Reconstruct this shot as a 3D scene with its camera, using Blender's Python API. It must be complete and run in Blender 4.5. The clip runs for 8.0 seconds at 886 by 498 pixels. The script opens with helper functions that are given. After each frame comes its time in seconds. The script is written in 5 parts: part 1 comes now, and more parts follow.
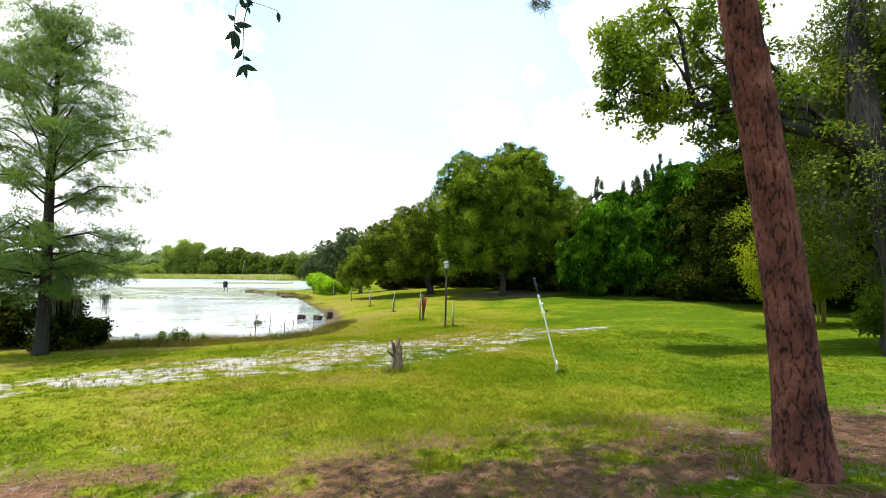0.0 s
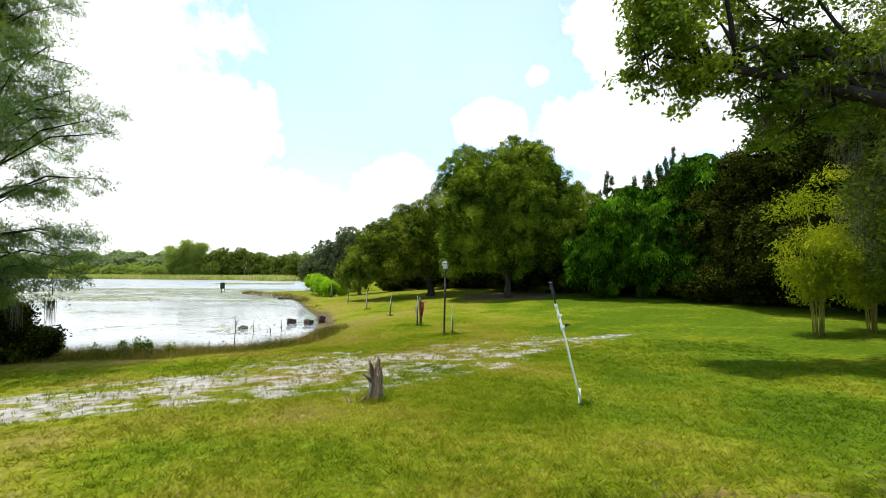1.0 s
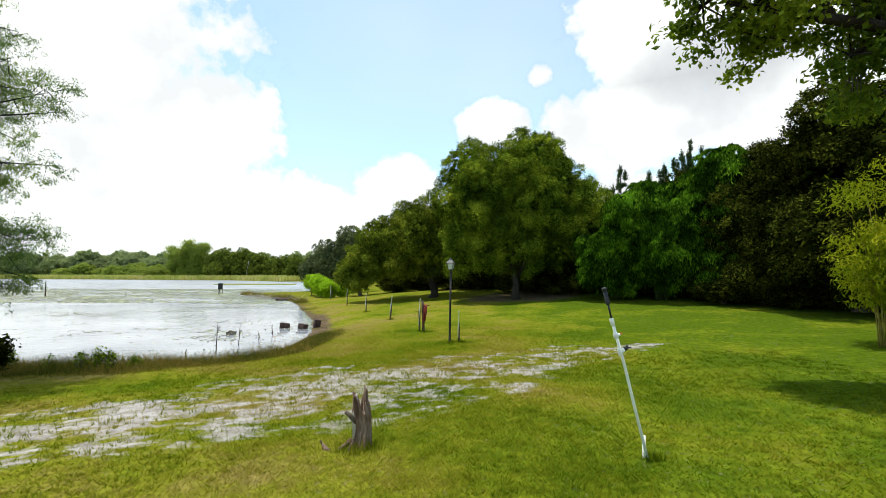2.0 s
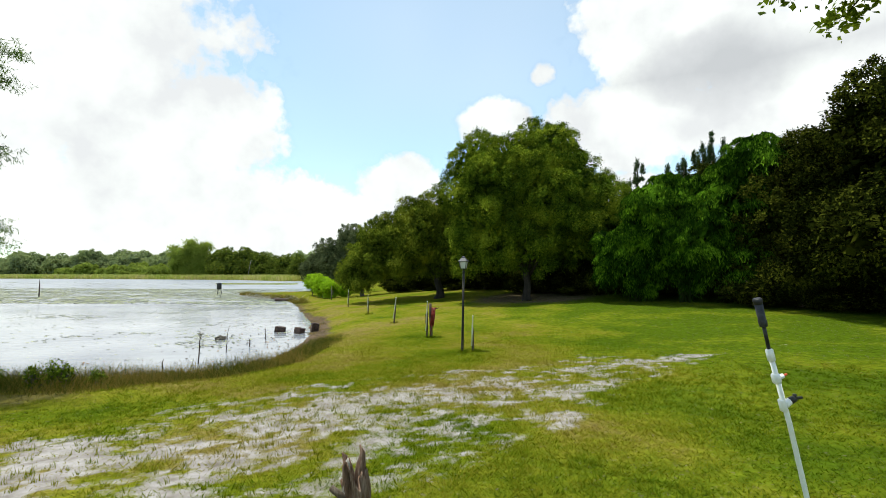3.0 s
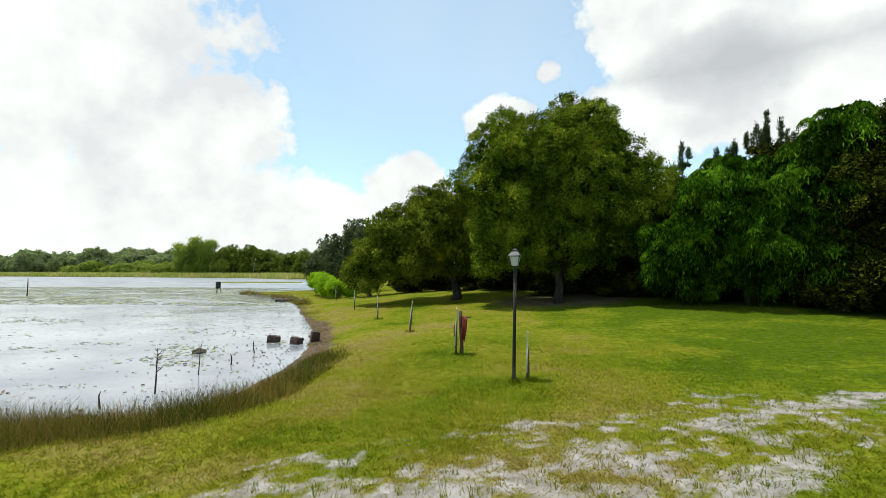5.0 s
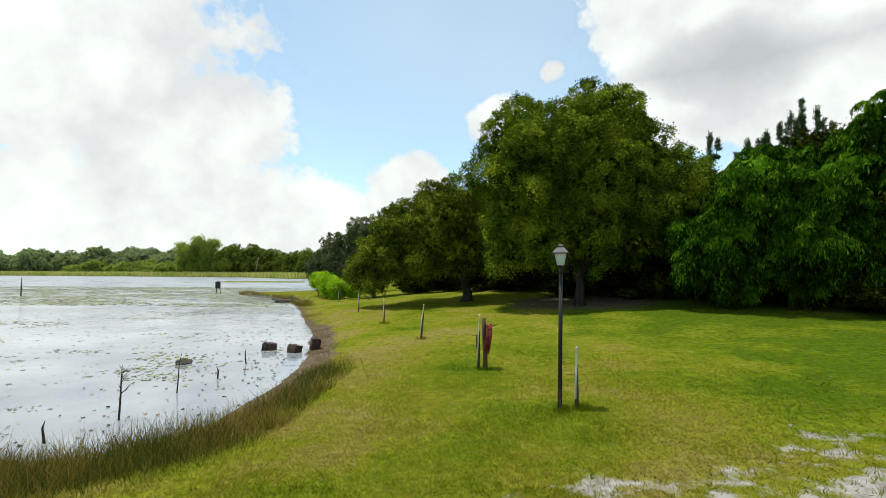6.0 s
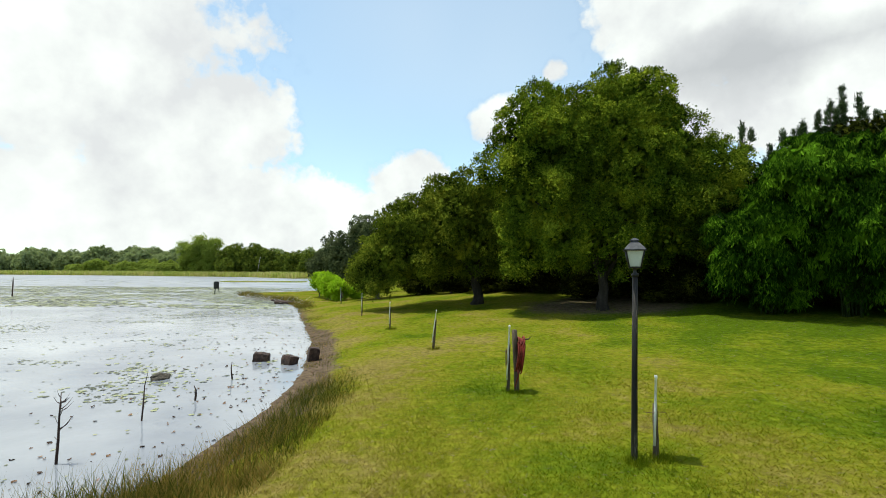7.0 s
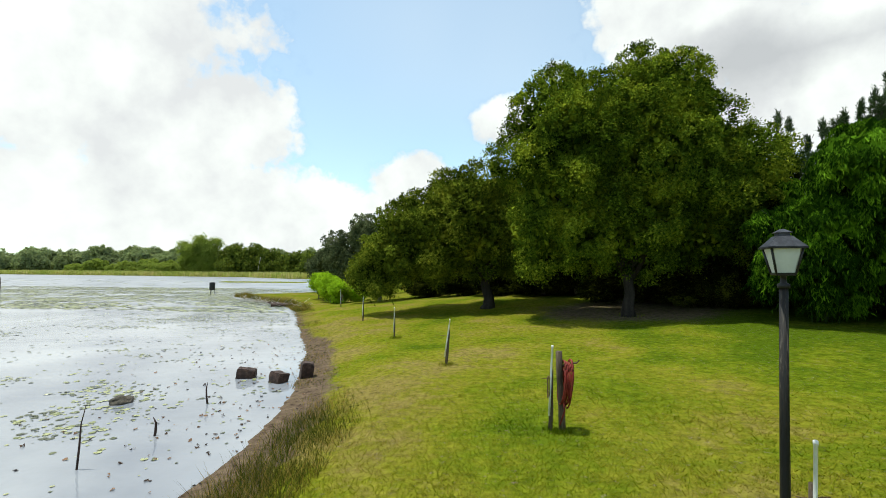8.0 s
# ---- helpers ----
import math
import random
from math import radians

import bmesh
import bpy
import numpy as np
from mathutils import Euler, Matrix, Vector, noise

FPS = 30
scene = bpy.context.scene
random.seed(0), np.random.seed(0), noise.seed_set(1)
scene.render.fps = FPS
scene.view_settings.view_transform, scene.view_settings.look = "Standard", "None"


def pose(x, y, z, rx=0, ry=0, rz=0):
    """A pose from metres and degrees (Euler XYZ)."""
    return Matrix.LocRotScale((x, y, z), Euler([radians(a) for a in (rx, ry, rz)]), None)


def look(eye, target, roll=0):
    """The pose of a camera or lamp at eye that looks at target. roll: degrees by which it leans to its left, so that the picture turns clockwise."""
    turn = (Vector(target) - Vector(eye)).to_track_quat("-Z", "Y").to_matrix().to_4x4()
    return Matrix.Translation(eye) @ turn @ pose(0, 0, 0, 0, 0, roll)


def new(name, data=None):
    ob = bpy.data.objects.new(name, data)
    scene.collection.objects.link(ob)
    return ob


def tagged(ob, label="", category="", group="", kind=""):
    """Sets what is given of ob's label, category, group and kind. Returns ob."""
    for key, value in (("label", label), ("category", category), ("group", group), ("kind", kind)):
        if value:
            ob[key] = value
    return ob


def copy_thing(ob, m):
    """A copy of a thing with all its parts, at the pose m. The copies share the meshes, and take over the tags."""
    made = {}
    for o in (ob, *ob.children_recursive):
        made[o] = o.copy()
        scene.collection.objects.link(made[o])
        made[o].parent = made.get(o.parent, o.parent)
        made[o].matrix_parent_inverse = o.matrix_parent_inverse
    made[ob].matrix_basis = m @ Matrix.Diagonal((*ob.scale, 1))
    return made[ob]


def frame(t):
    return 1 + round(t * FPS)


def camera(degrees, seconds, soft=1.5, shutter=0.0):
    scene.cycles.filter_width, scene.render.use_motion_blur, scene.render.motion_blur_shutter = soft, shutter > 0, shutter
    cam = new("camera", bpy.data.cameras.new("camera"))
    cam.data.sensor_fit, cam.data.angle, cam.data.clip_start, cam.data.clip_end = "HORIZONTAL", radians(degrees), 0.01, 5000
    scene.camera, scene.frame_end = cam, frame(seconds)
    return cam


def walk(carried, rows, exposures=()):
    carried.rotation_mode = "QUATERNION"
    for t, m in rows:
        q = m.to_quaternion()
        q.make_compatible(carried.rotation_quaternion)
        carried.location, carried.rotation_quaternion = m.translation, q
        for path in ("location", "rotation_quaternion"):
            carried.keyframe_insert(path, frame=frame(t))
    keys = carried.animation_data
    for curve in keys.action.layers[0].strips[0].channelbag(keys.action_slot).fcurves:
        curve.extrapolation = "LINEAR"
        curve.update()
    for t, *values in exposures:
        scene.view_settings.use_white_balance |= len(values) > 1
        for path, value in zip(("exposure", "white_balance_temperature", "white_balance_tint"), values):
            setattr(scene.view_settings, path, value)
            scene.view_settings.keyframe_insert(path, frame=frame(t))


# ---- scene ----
cam = camera(88.3, 8.0, soft=0.9)
PATH = [
    (0.0, (0.592, 0.161, 1.067), (0.525, 2.157, 1.178), 0.23),
    (0.5, (0.695, 1.031, 1.091), (0.619, 3.026, 1.202), 0.18),
    (1.0, (0.721, 1.888, 1.109), (0.637, 3.883, 1.221), 0.13),
    (1.5, (0.679, 2.735, 1.124), (0.589, 4.730, 1.235), 0.10),
    (2.0, (0.583, 3.575, 1.134), (0.486, 5.569, 1.246), 0.07),
    (2.5, (0.442, 4.408, 1.143), (0.339, 6.402, 1.253), 0.05),
    (3.0, (0.264, 5.238, 1.149), (0.155, 7.232, 1.258), 0.04),
    (3.5, (0.059, 6.066, 1.154), (-0.056, 8.060, 1.261), 0.04),
    (4.0, (-0.166, 6.895, 1.159), (-0.287, 8.889, 1.265), 0.05),
    (4.5, (-0.405, 7.727, 1.165), (-0.533, 9.720, 1.268), 0.06),
    (5.0, (-0.653, 8.564, 1.172), (-0.786, 10.557, 1.273), 0.08),
    (5.5, (-0.904, 9.408, 1.180), (-1.044, 11.400, 1.281), 0.11),
    (6.0, (-1.156, 10.261, 1.192), (-1.302, 12.253, 1.291), 0.15),
    (6.5, (-1.405, 11.125, 1.208), (-1.556, 13.117, 1.306), 0.19),
    (7.0, (-1.649, 12.003, 1.228), (-1.806, 13.995, 1.326), 0.25),
    (7.5, (-1.889, 12.897, 1.253), (-2.049, 14.888, 1.351), 0.31),
    (8.0, (-2.123, 13.809, 1.284), (-2.285, 15.799, 1.384), 0.38),
]
EXPOSURES = [(0.0, 1.34, 6500, 2), (0.6, 1.18, 6500, 2), (1.5, 0.90, 6500, 3), (2.8, 0.69, 6500, 2), (4.5, 0.62, 6500, 2), (6.0, 0.54, 6500, 1), (7.0, 0.56, 6500, 1), (8.0, 0.59, 6500, 1)]
walk(cam, [(t, look(eye, target, roll)) for t, eye, target, roll in PATH], EXPOSURES)

# ---- world, sun ----
TO_SUN = Vector((-0.24, -0.02, 1.0)).normalized()
SUN_STRENGTH, SKY_STRENGTH, CLOUD_STRENGTH = 2.9, 0.15, 0.72
sun = new("sun", bpy.data.lights.new("sun", "SUN"))
sun.data.energy, sun.data.angle, sun.data.color = SUN_STRENGTH, radians(0.6), (1.0, 0.95, 0.86)
sun.matrix_world = look(TO_SUN * 60, (0, 0, 0))

world = bpy.data.worlds.new("sky")
scene.world = world
world.use_nodes = True
WT = world.node_tree
WT.nodes.clear()


def wnode(kind, **sets):
    n = WT.nodes.new(kind)
    for key, value in sets.items():
        n.inputs[key].default_value = value
    return n


def wmath(op, a, b=None, c=None):
    n = WT.nodes.new("ShaderNodeMath")
    n.operation = op
    for i, v in enumerate((a, b, c)):
        if v is None:
            continue
        if isinstance(v, (int, float)):
            n.inputs[i].default_value = v
        else:
            WT.links.new(v, n.inputs[i])
    return n.outputs[0]


def wnoise(scale, detail, vec, rough=0.55):
    n = wnode("ShaderNodeTexNoise", Scale=scale, Detail=detail, Roughness=rough)
    WT.links.new(vec, n.inputs["Vector"])
    return n.outputs["Fac"]


coord = wnode("ShaderNodeTexCoord").outputs["Generated"]
split = wnode("ShaderNodeSeparateXYZ")
WT.links.new(coord, split.inputs[0])
dx, dy, dz = split.outputs
az = wmath("MULTIPLY", wmath("ARCTAN2", dx, dy), 57.2958)
el = wmath("MULTIPLY", wmath("ARCSINE", dz), 57.2958)
puff = wmath("SUBTRACT", wnoise(9.0, 9.0, coord, 0.6), 0.5)
broad = wmath("SUBTRACT", wnoise(2.2, 4.0, coord), 0.5)
# cumulus heaps: bearing, height, half width, half height in degrees
HEAPS = [(-37, 12.5, 10, 5.5), (-46, 22, 21, 16), (-41, 31, 12, 11), (-30, 17, 8.5, 6.5), (-48, 7, 16, 6), (-32, 6, 24, 7), (-15, 6, 14, 5.5),
         (-8.5, 10.5, 7, 4.5), (3.5, 18.5, 5.5, 3.4), (9.4, 23.4, 3.6, 2.8, 0.5), (26, 27, 13, 10), (20, 17, 12, 5.5), (38, 19, 14, 9),
         (20, 6, 24, 6), (52, 24, 16, 14), (-66, 20, 16, 16), (22, 44, 14, 11), (-52, 46, 18, 12)]
field = None
for a, e, ra, re, *thin_ in HEAPS:
    u = wmath("DIVIDE", wmath("SUBTRACT", az, a), ra)
    v = wmath("DIVIDE", wmath("SUBTRACT", el, e), re)
    d = wmath("SQRT", wmath("ADD", wmath("MULTIPLY", u, u), wmath("MULTIPLY", v, v)))
    d = wmath("MULTIPLY", wmath("SUBTRACT", 1.0 - sum(thin_), d), 1.7)
    field = d if field is None else wmath("MAXIMUM", field, d)
# scattered heaps over the rest of the sky
behind = wmath("MULTIPLY_ADD", broad, 3.4, -0.25)
away = wmath("GREATER_THAN", wmath("MAXIMUM", wmath("ABSOLUTE", az), wmath("MULTIPLY", el, 1.35)), 70.0)
field = wmath("MAXIMUM", field, wmath("SUBTRACT", wmath("MULTIPLY", away, wmath("ADD", behind, 1.0)), 1.0))
crisp = wmath("MULTIPLY", wmath("SUBTRACT", wnoise(34.0, 5.0, coord, 0.55), 0.5), 0.9)
field = wmath("ADD", wmath("ADD", field, crisp), wmath("MULTIPLY_ADD", puff, 1.7, wmath("MULTIPLY", broad, 0.6)))
ramp = wnode("ShaderNodeMapRange")
ramp.interpolation_type = "SMOOTHSTEP"
ramp.inputs["From Min"].default_value, ramp.inputs["From Max"].default_value = -0.16, 0.42
WT.links.new(field, ramp.inputs["Value"])
veil = wnode("ShaderNodeMapRange")
veil.inputs["From Min"].default_value, veil.inputs["From Max"].default_value = 0.3, 0.75
veil.inputs["To Min"].default_value, veil.inputs["To Max"].default_value = 0.18, 0.38
WT.links.new(wnoise(1.6, 2.0, coord, 0.5), veil.inputs["Value"])
mask = wmath("MAXIMUM", ramp.outputs["Result"], veil.outputs["Result"])
heap = wmath("SUBTRACT", 1.0, ramp.outputs["Result"])
shade = wnode("ShaderNodeMapRange")
shade.inputs["From Min"].default_value, shade.inputs["From Max"].default_value = 0.36, 0.60
belly = wmath("SUBTRACT", 1.0, wmath("ADD", wmath("ABSOLUTE", wmath("DIVIDE", wmath("SUBTRACT", az, 29.0), 17.0)), wmath("ABSOLUTE", wmath("DIVIDE", wmath("SUBTRACT", el, 21.5), 5.5))))
WT.links.new(wmath("SUBTRACT", wnoise(6.0, 6.0, coord, 0.55), wmath("MULTIPLY", wmath("MAXIMUM", belly, 0.0), 0.32)), shade.inputs["Value"])
tone = wnode("ShaderNodeMix")
tone.data_type = "RGBA"
tone.inputs[6].default_value, tone.inputs[7].default_value = (0.77, 0.76, 0.80, 1), (1.0, 1.0, 1.0, 1)
WT.links.new(wmath("MAXIMUM", shade.outputs["Result"], heap), tone.inputs[0])
sky = WT.nodes.new("ShaderNodeTexSky")
sky.sky_type, sky.sun_disc = "NISHITA", False
sky.sun_elevation, sky.sun_rotation = math.asin(TO_SUN.z), math.atan2(TO_SUN.x, TO_SUN.y)
sky.air_density, sky.dust_density, sky.ozone_density = 1.0, 0.15, 0.8
clear, cloud = wnode("ShaderNodeBackground", Strength=SKY_STRENGTH), wnode("ShaderNodeBackground", Strength=CLOUD_STRENGTH)
haze = wnode("ShaderNodeMix")
haze.data_type, haze.blend_type = "RGBA", "MULTIPLY"
haze.inputs[0].default_value, haze.inputs[7].default_value = 1.0, (0.86, 1.02, 1.0, 1)
WT.links.new(sky.outputs[0], haze.inputs[6])
WT.links.new(haze.outputs[2], clear.inputs[0])
base = wnode("ShaderNodeMix")
base.data_type = "RGBA"
base.inputs[7].default_value = (0.56, 0.56, 0.60, 1)
WT.links.new(tone.outputs[2], base.inputs[6])
soft_belly = wmath("MULTIPLY", wmath("MAXIMUM", wmath("MULTIPLY_ADD", puff, 1.2, belly), 0.0), wmath("MULTIPLY", ramp.outputs["Result"], 1.2))
WT.links.new(wmath("MINIMUM", soft_belly, 1.0), base.inputs[0])
WT.links.new(base.outputs[2], cloud.inputs[0])
both = wnode("ShaderNodeMixShader")
WT.links.new(mask, both.inputs[0])
WT.links.new(clear.outputs[0], both.inputs[1])
WT.links.new(cloud.outputs[0], both.inputs[2])
WT.links.new(both.outputs[0], wnode("ShaderNodeOutputWorld").inputs[0])


# ---- materials ----
def material(name, stops, scale=8.0, rough=0.8, bump=0.0, detail=5.0, metal=0.0, stretch=(1, 1, 1), fine=0.0, island=0.0, thin=0.0, spec=0.3,
             objects=0.0, attribute=""):
    """A surface whose colour runs through stops by noise; fine adds a second, small grain; island varies it from piece to piece; thin lets
    light through."""
    m = bpy.data.materials.new(name)
    m.use_nodes = True
    t = m.node_tree
    p = t.nodes["Principled BSDF"]
    p.inputs["Roughness"].default_value, p.inputs["Metallic"].default_value = rough, metal
    p.inputs["Specular IOR Level"].default_value = spec
    tc, mp = t.nodes.new("ShaderNodeTexCoord"), t.nodes.new("ShaderNodeMapping")
    mp.inputs["Scale"].default_value = stretch
    t.links.new(tc.outputs["Object"], mp.inputs[0])
    n = t.nodes.new("ShaderNodeTexNoise")
    n.inputs["Scale"].default_value, n.inputs["Detail"].default_value = scale, detail
    t.links.new(mp.outputs[0], n.inputs["Vector"])
    fac = n.outputs["Fac"]

    def mth(op, a, b):
        k = t.nodes.new("ShaderNodeMath")
        k.operation = op
        for i, v in enumerate((a, b)):
            if isinstance(v, (int, float)):
                k.inputs[i].default_value = v
            else:
                t.links.new(v, k.inputs[i])
        return k.outputs[0]

    small = None
    if fine:
        f = t.nodes.new("ShaderNodeTexNoise")
        f.inputs["Scale"].default_value, f.inputs["Detail"].default_value = scale * 9, 4
        t.links.new(mp.outputs[0], f.inputs["Vector"])
        small = f.outputs["Fac"]
        fac = mth("ADD", fac, mth("MULTIPLY", mth("SUBTRACT", small, 0.5), fine))
    if island:
        g = t.nodes.new("ShaderNodeNewGeometry")
        fac = mth("ADD", fac, mth("MULTIPLY", mth("SUBTRACT", g.outputs["Random Per Island"], 0.5), island))
    if objects:
        o = t.nodes.new("ShaderNodeObjectInfo")
        fac = mth("ADD", fac, mth("MULTIPLY", mth("SUBTRACT", o.outputs["Random"], 0.5), objects))
    if attribute:
        q = t.nodes.new("ShaderNodeAttribute")
        q.attribute_name = attribute
        fac = mth("SUBTRACT", fac, q.outputs["Fac"])
    r = t.nodes.new("ShaderNodeValToRGB")
    while len(r.color_ramp.elements) < len(stops):
        r.color_ramp.elements.new(0.5)
    for i, c in enumerate(stops):
        r.color_ramp.elements[i].position = 0.25 + 0.5 * i / max(1, len(stops) - 1)
        r.color_ramp.elements[i].color = (*c, 1)
    t.links.new(fac, r.inputs[0])
    t.links.new(r.outputs[0], p.inputs["Base Color"])
    if bump:
        b = t.nodes.new("ShaderNodeBump")
        b.inputs["Strength"].default_value, b.inputs["Distance"].default_value = bump, 0.02
        t.links.new(small if small is not None else n.outputs["Fac"], b.inputs["Height"])
        t.links.new(b.outputs[0], p.inputs["Normal"])
    if thin:
        tr, mx = t.nodes.new("ShaderNodeBsdfTranslucent"), t.nodes.new("ShaderNodeMixShader")
        mx.inputs[0].default_value = thin
        t.links.new(r.outputs[0], tr.inputs[0])
        t.links.new(p.outputs[0], mx.inputs[1])
        t.links.new(tr.outputs[0], mx.inputs[2])
        t.links.new(mx.outputs[0], t.nodes["Material Output"].inputs[0])
    return m


def leafy(name, dark, mid, light, scale=0.7, thin=0.3, spec=0.06):
    return material(name, [dark, mid, light], scale=scale, rough=0.55, island=0.26, thin=thin, detail=3, spec=spec)


M_OAK = leafy("oak_leaves", (0.06, 0.105, 0.008), (0.145, 0.21, 0.014), (0.29, 0.35, 0.026), thin=0.55)
# the two low stops below put shade inside the crowns into the leaf colour
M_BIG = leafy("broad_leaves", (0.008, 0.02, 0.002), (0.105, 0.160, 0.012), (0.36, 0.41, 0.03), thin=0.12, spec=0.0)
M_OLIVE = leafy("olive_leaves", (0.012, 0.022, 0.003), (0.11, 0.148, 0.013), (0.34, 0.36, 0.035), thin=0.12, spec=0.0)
M_GREYOAK = leafy("grey_oak_leaves", (0.03, 0.042, 0.02), (0.085, 0.105, 0.045), (0.18, 0.20, 0.09), thin=0.2, spec=0.0)
# near-black stops put the wood's deep shade into the leaf colour
M_DARK = leafy("deep_shade_leaves", (0.003, 0.005, 0.001), (0.016, 0.022, 0.003), (0.10, 0.11, 0.012), thin=0.06, spec=0.0)
M_SHADE = leafy("shaded_oak_leaves", (0.03, 0.048, 0.008), (0.11, 0.15, 0.018), (0.26, 0.30, 0.035), thin=0.45)
# dark stops stand for shade under the plumes, the bright one for sunlit tips
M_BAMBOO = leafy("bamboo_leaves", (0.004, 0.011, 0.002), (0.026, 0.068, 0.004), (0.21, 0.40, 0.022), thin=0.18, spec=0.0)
M_GOLD = leafy("golden_leaves", (0.14, 0.20, 0.006), (0.25, 0.30, 0.009), (0.44, 0.42, 0.015), thin=0.45)
M_CYPRESS = leafy("cypress_needles", (0.07, 0.125, 0.04), (0.15, 0.225, 0.05), (0.30, 0.38, 0.06), thin=0.45)
M_LIME = leafy("lime_leaves", (0.22, 0.36, 0.012), (0.36, 0.54, 0.02), (0.46, 0.64, 0.04), thin=0.5)
# far leaf colours are lightened: the haze over the lake is put in here
M_FAR = leafy("distant_hazed_leaves", (0.16, 0.205, 0.10), (0.27, 0.32, 0.135), (0.40, 0.45, 0.17), scale=0.1, thin=0.5)
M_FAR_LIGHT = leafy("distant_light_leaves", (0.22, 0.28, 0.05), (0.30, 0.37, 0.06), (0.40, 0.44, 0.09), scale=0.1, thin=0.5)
M_PINE_N = leafy("pine_needles", (0.025, 0.045, 0.018), (0.045, 0.075, 0.025), (0.07, 0.10, 0.03))
M_TWIGLEAF = leafy("glossy_leaves", (0.02, 0.035, 0.02), (0.03, 0.055, 0.03), (0.05, 0.08, 0.04), thin=0.15)
M_BARK = material("bark", [(0.05, 0.04, 0.032), (0.11, 0.09, 0.072), (0.18, 0.155, 0.13)], scale=5, stretch=(1, 1, 0.25), rough=0.95, bump=0.8, fine=0.5)
M_PINEBARK = material("pine_bark", [(0.022, 0.008, 0.006), (0.085, 0.026, 0.017), (0.15, 0.050, 0.032), (0.23, 0.098, 0.066)], scale=5,
                      stretch=(1, 1, 0.6), rough=0.95, bump=0.6, fine=0.35, attribute="groove")
# bark darkened for backlit trunks under crowns, their shade put into the colour
M_SHADEBARK = material("shaded_bark", [(0.012, 0.010, 0.008), (0.028, 0.023, 0.018), (0.058, 0.048, 0.038)], scale=5, stretch=(1, 1, 0.25), rough=0.95, bump=0.8, fine=0.5)
M_GREENCULM = material("green_bamboo_culm", [(0.02, 0.035, 0.008), (0.045, 0.07, 0.015)], scale=4, rough=0.6, island=0.4)
M_CULM = material("bamboo_culm", [(0.22, 0.17, 0.04), (0.38, 0.30, 0.07)], scale=4, rough=0.5, island=0.4)
M_MOSS = material("hanging_moss", [(0.07, 0.068, 0.055), (0.17, 0.165, 0.135)], scale=5, rough=1.0, island=0.5, thin=0.3)
M_STUMP = material("weathered_wood", [(0.05, 0.028, 0.018), (0.19, 0.115, 0.078), (0.38, 0.29, 0.23)], scale=11, stretch=(1, 1, 0.12), rough=0.95, bump=0.9, fine=0.6)
M_PALEWOOD = material("bleached_wood", [(0.30, 0.26, 0.22), (0.48, 0.43, 0.38), (0.60, 0.56, 0.5)], scale=9, stretch=(1, 1, 0.12), rough=0.9, bump=0.7, fine=0.5)
M_POST = material("grey_post_wood", [(0.035, 0.026, 0.018), (0.09, 0.065, 0.045), (0.18, 0.14, 0.105)], scale=14, stretch=(1, 1, 0.12), rough=0.95, bump=0.7, fine=0.5)
M_WETWOOD = material("wet_dark_wood", [(0.018, 0.012, 0.01), (0.055, 0.03, 0.022), (0.12, 0.07, 0.05)], scale=10, rough=0.6, bump=0.8, fine=0.6)
M_BLACK = material("flaking_black_paint", [(0.006, 0.006, 0.007), (0.008, 0.008, 0.009), (0.022, 0.018, 0.014), (0.17, 0.15, 0.12)], scale=16,
                   stretch=(1, 1, 0.09), rough=0.55, bump=0.3, fine=0.5)
M_ROOF = material("worn_grey_metal", [(0.015, 0.016, 0.02), (0.035, 0.037, 0.045), (0.075, 0.077, 0.09)], scale=18, rough=0.5, metal=0.2, fine=0.3)
M_PANE = material("frosted_pane", [(0.50, 0.54, 0.48), (0.66, 0.69, 0.64)], scale=6, rough=0.35, fine=0.2, spec=0.5)
M_PVC = material("white_pvc", [(0.70, 0.68, 0.62), (0.84, 0.83, 0.80), (0.88, 0.87, 0.85)], scale=9, stretch=(1, 1, 0.4), rough=0.5, fine=0.4)
M_PLASTIC = material("black_plastic", [(0.012, 0.012, 0.013), (0.03, 0.03, 0.032)], scale=20, rough=0.45)
M_HOSE = material("red_rubber_hose", [(0.09, 0.010, 0.008), (0.19, 0.022, 0.016), (0.28, 0.042, 0.026)], scale=9, rough=0.5, fine=0.4)
M_RED = material("red_handle", [(0.45, 0.05, 0.02), (0.55, 0.09, 0.03)], scale=9, rough=0.5)
M_ROCK = material("wet_rock", [(0.03, 0.028, 0.022), (0.09, 0.075, 0.055), (0.16, 0.13, 0.1)], scale=7, rough=0.7, bump=0.8, fine=0.6)
M_HOUSE = material("pale_house_paint", [(0.55, 0.53, 0.5), (0.7, 0.68, 0.65)], scale=2, rough=0.8)
M_TILE = material("grey_roof", [(0.16, 0.15, 0.15), (0.26, 0.25, 0.24)], scale=3, rough=0.9)
M_WIRE = material("rusty_wire", [(0.06, 0.035, 0.02), (0.13, 0.08, 0.05)], scale=30, rough=0.8)
M_GRASS = material("grass_blades", [(0.084, 0.136, 0.006), (0.156, 0.194, 0.009), (0.230, 0.226, 0.016), (0.27, 0.215, 0.045)], scale=0.5, rough=0.8, fine=0.3, island=0.28, thin=0.45, detail=7, spec=0.0, attribute="grass_tone")
M_REED = material("shore_reeds", [(0.045, 0.065, 0.004), (0.125, 0.125, 0.012), (0.30, 0.20, 0.045)], scale=0.6, rough=0.8, island=0.7, thin=0.3, spec=0.15)
M_MARSH = material("marsh_grass", [(0.36, 0.42, 0.08), (0.52, 0.52, 0.13), (0.62, 0.54, 0.22)], scale=0.08, rough=0.9, island=0.4, thin=0.5, spec=0.1)
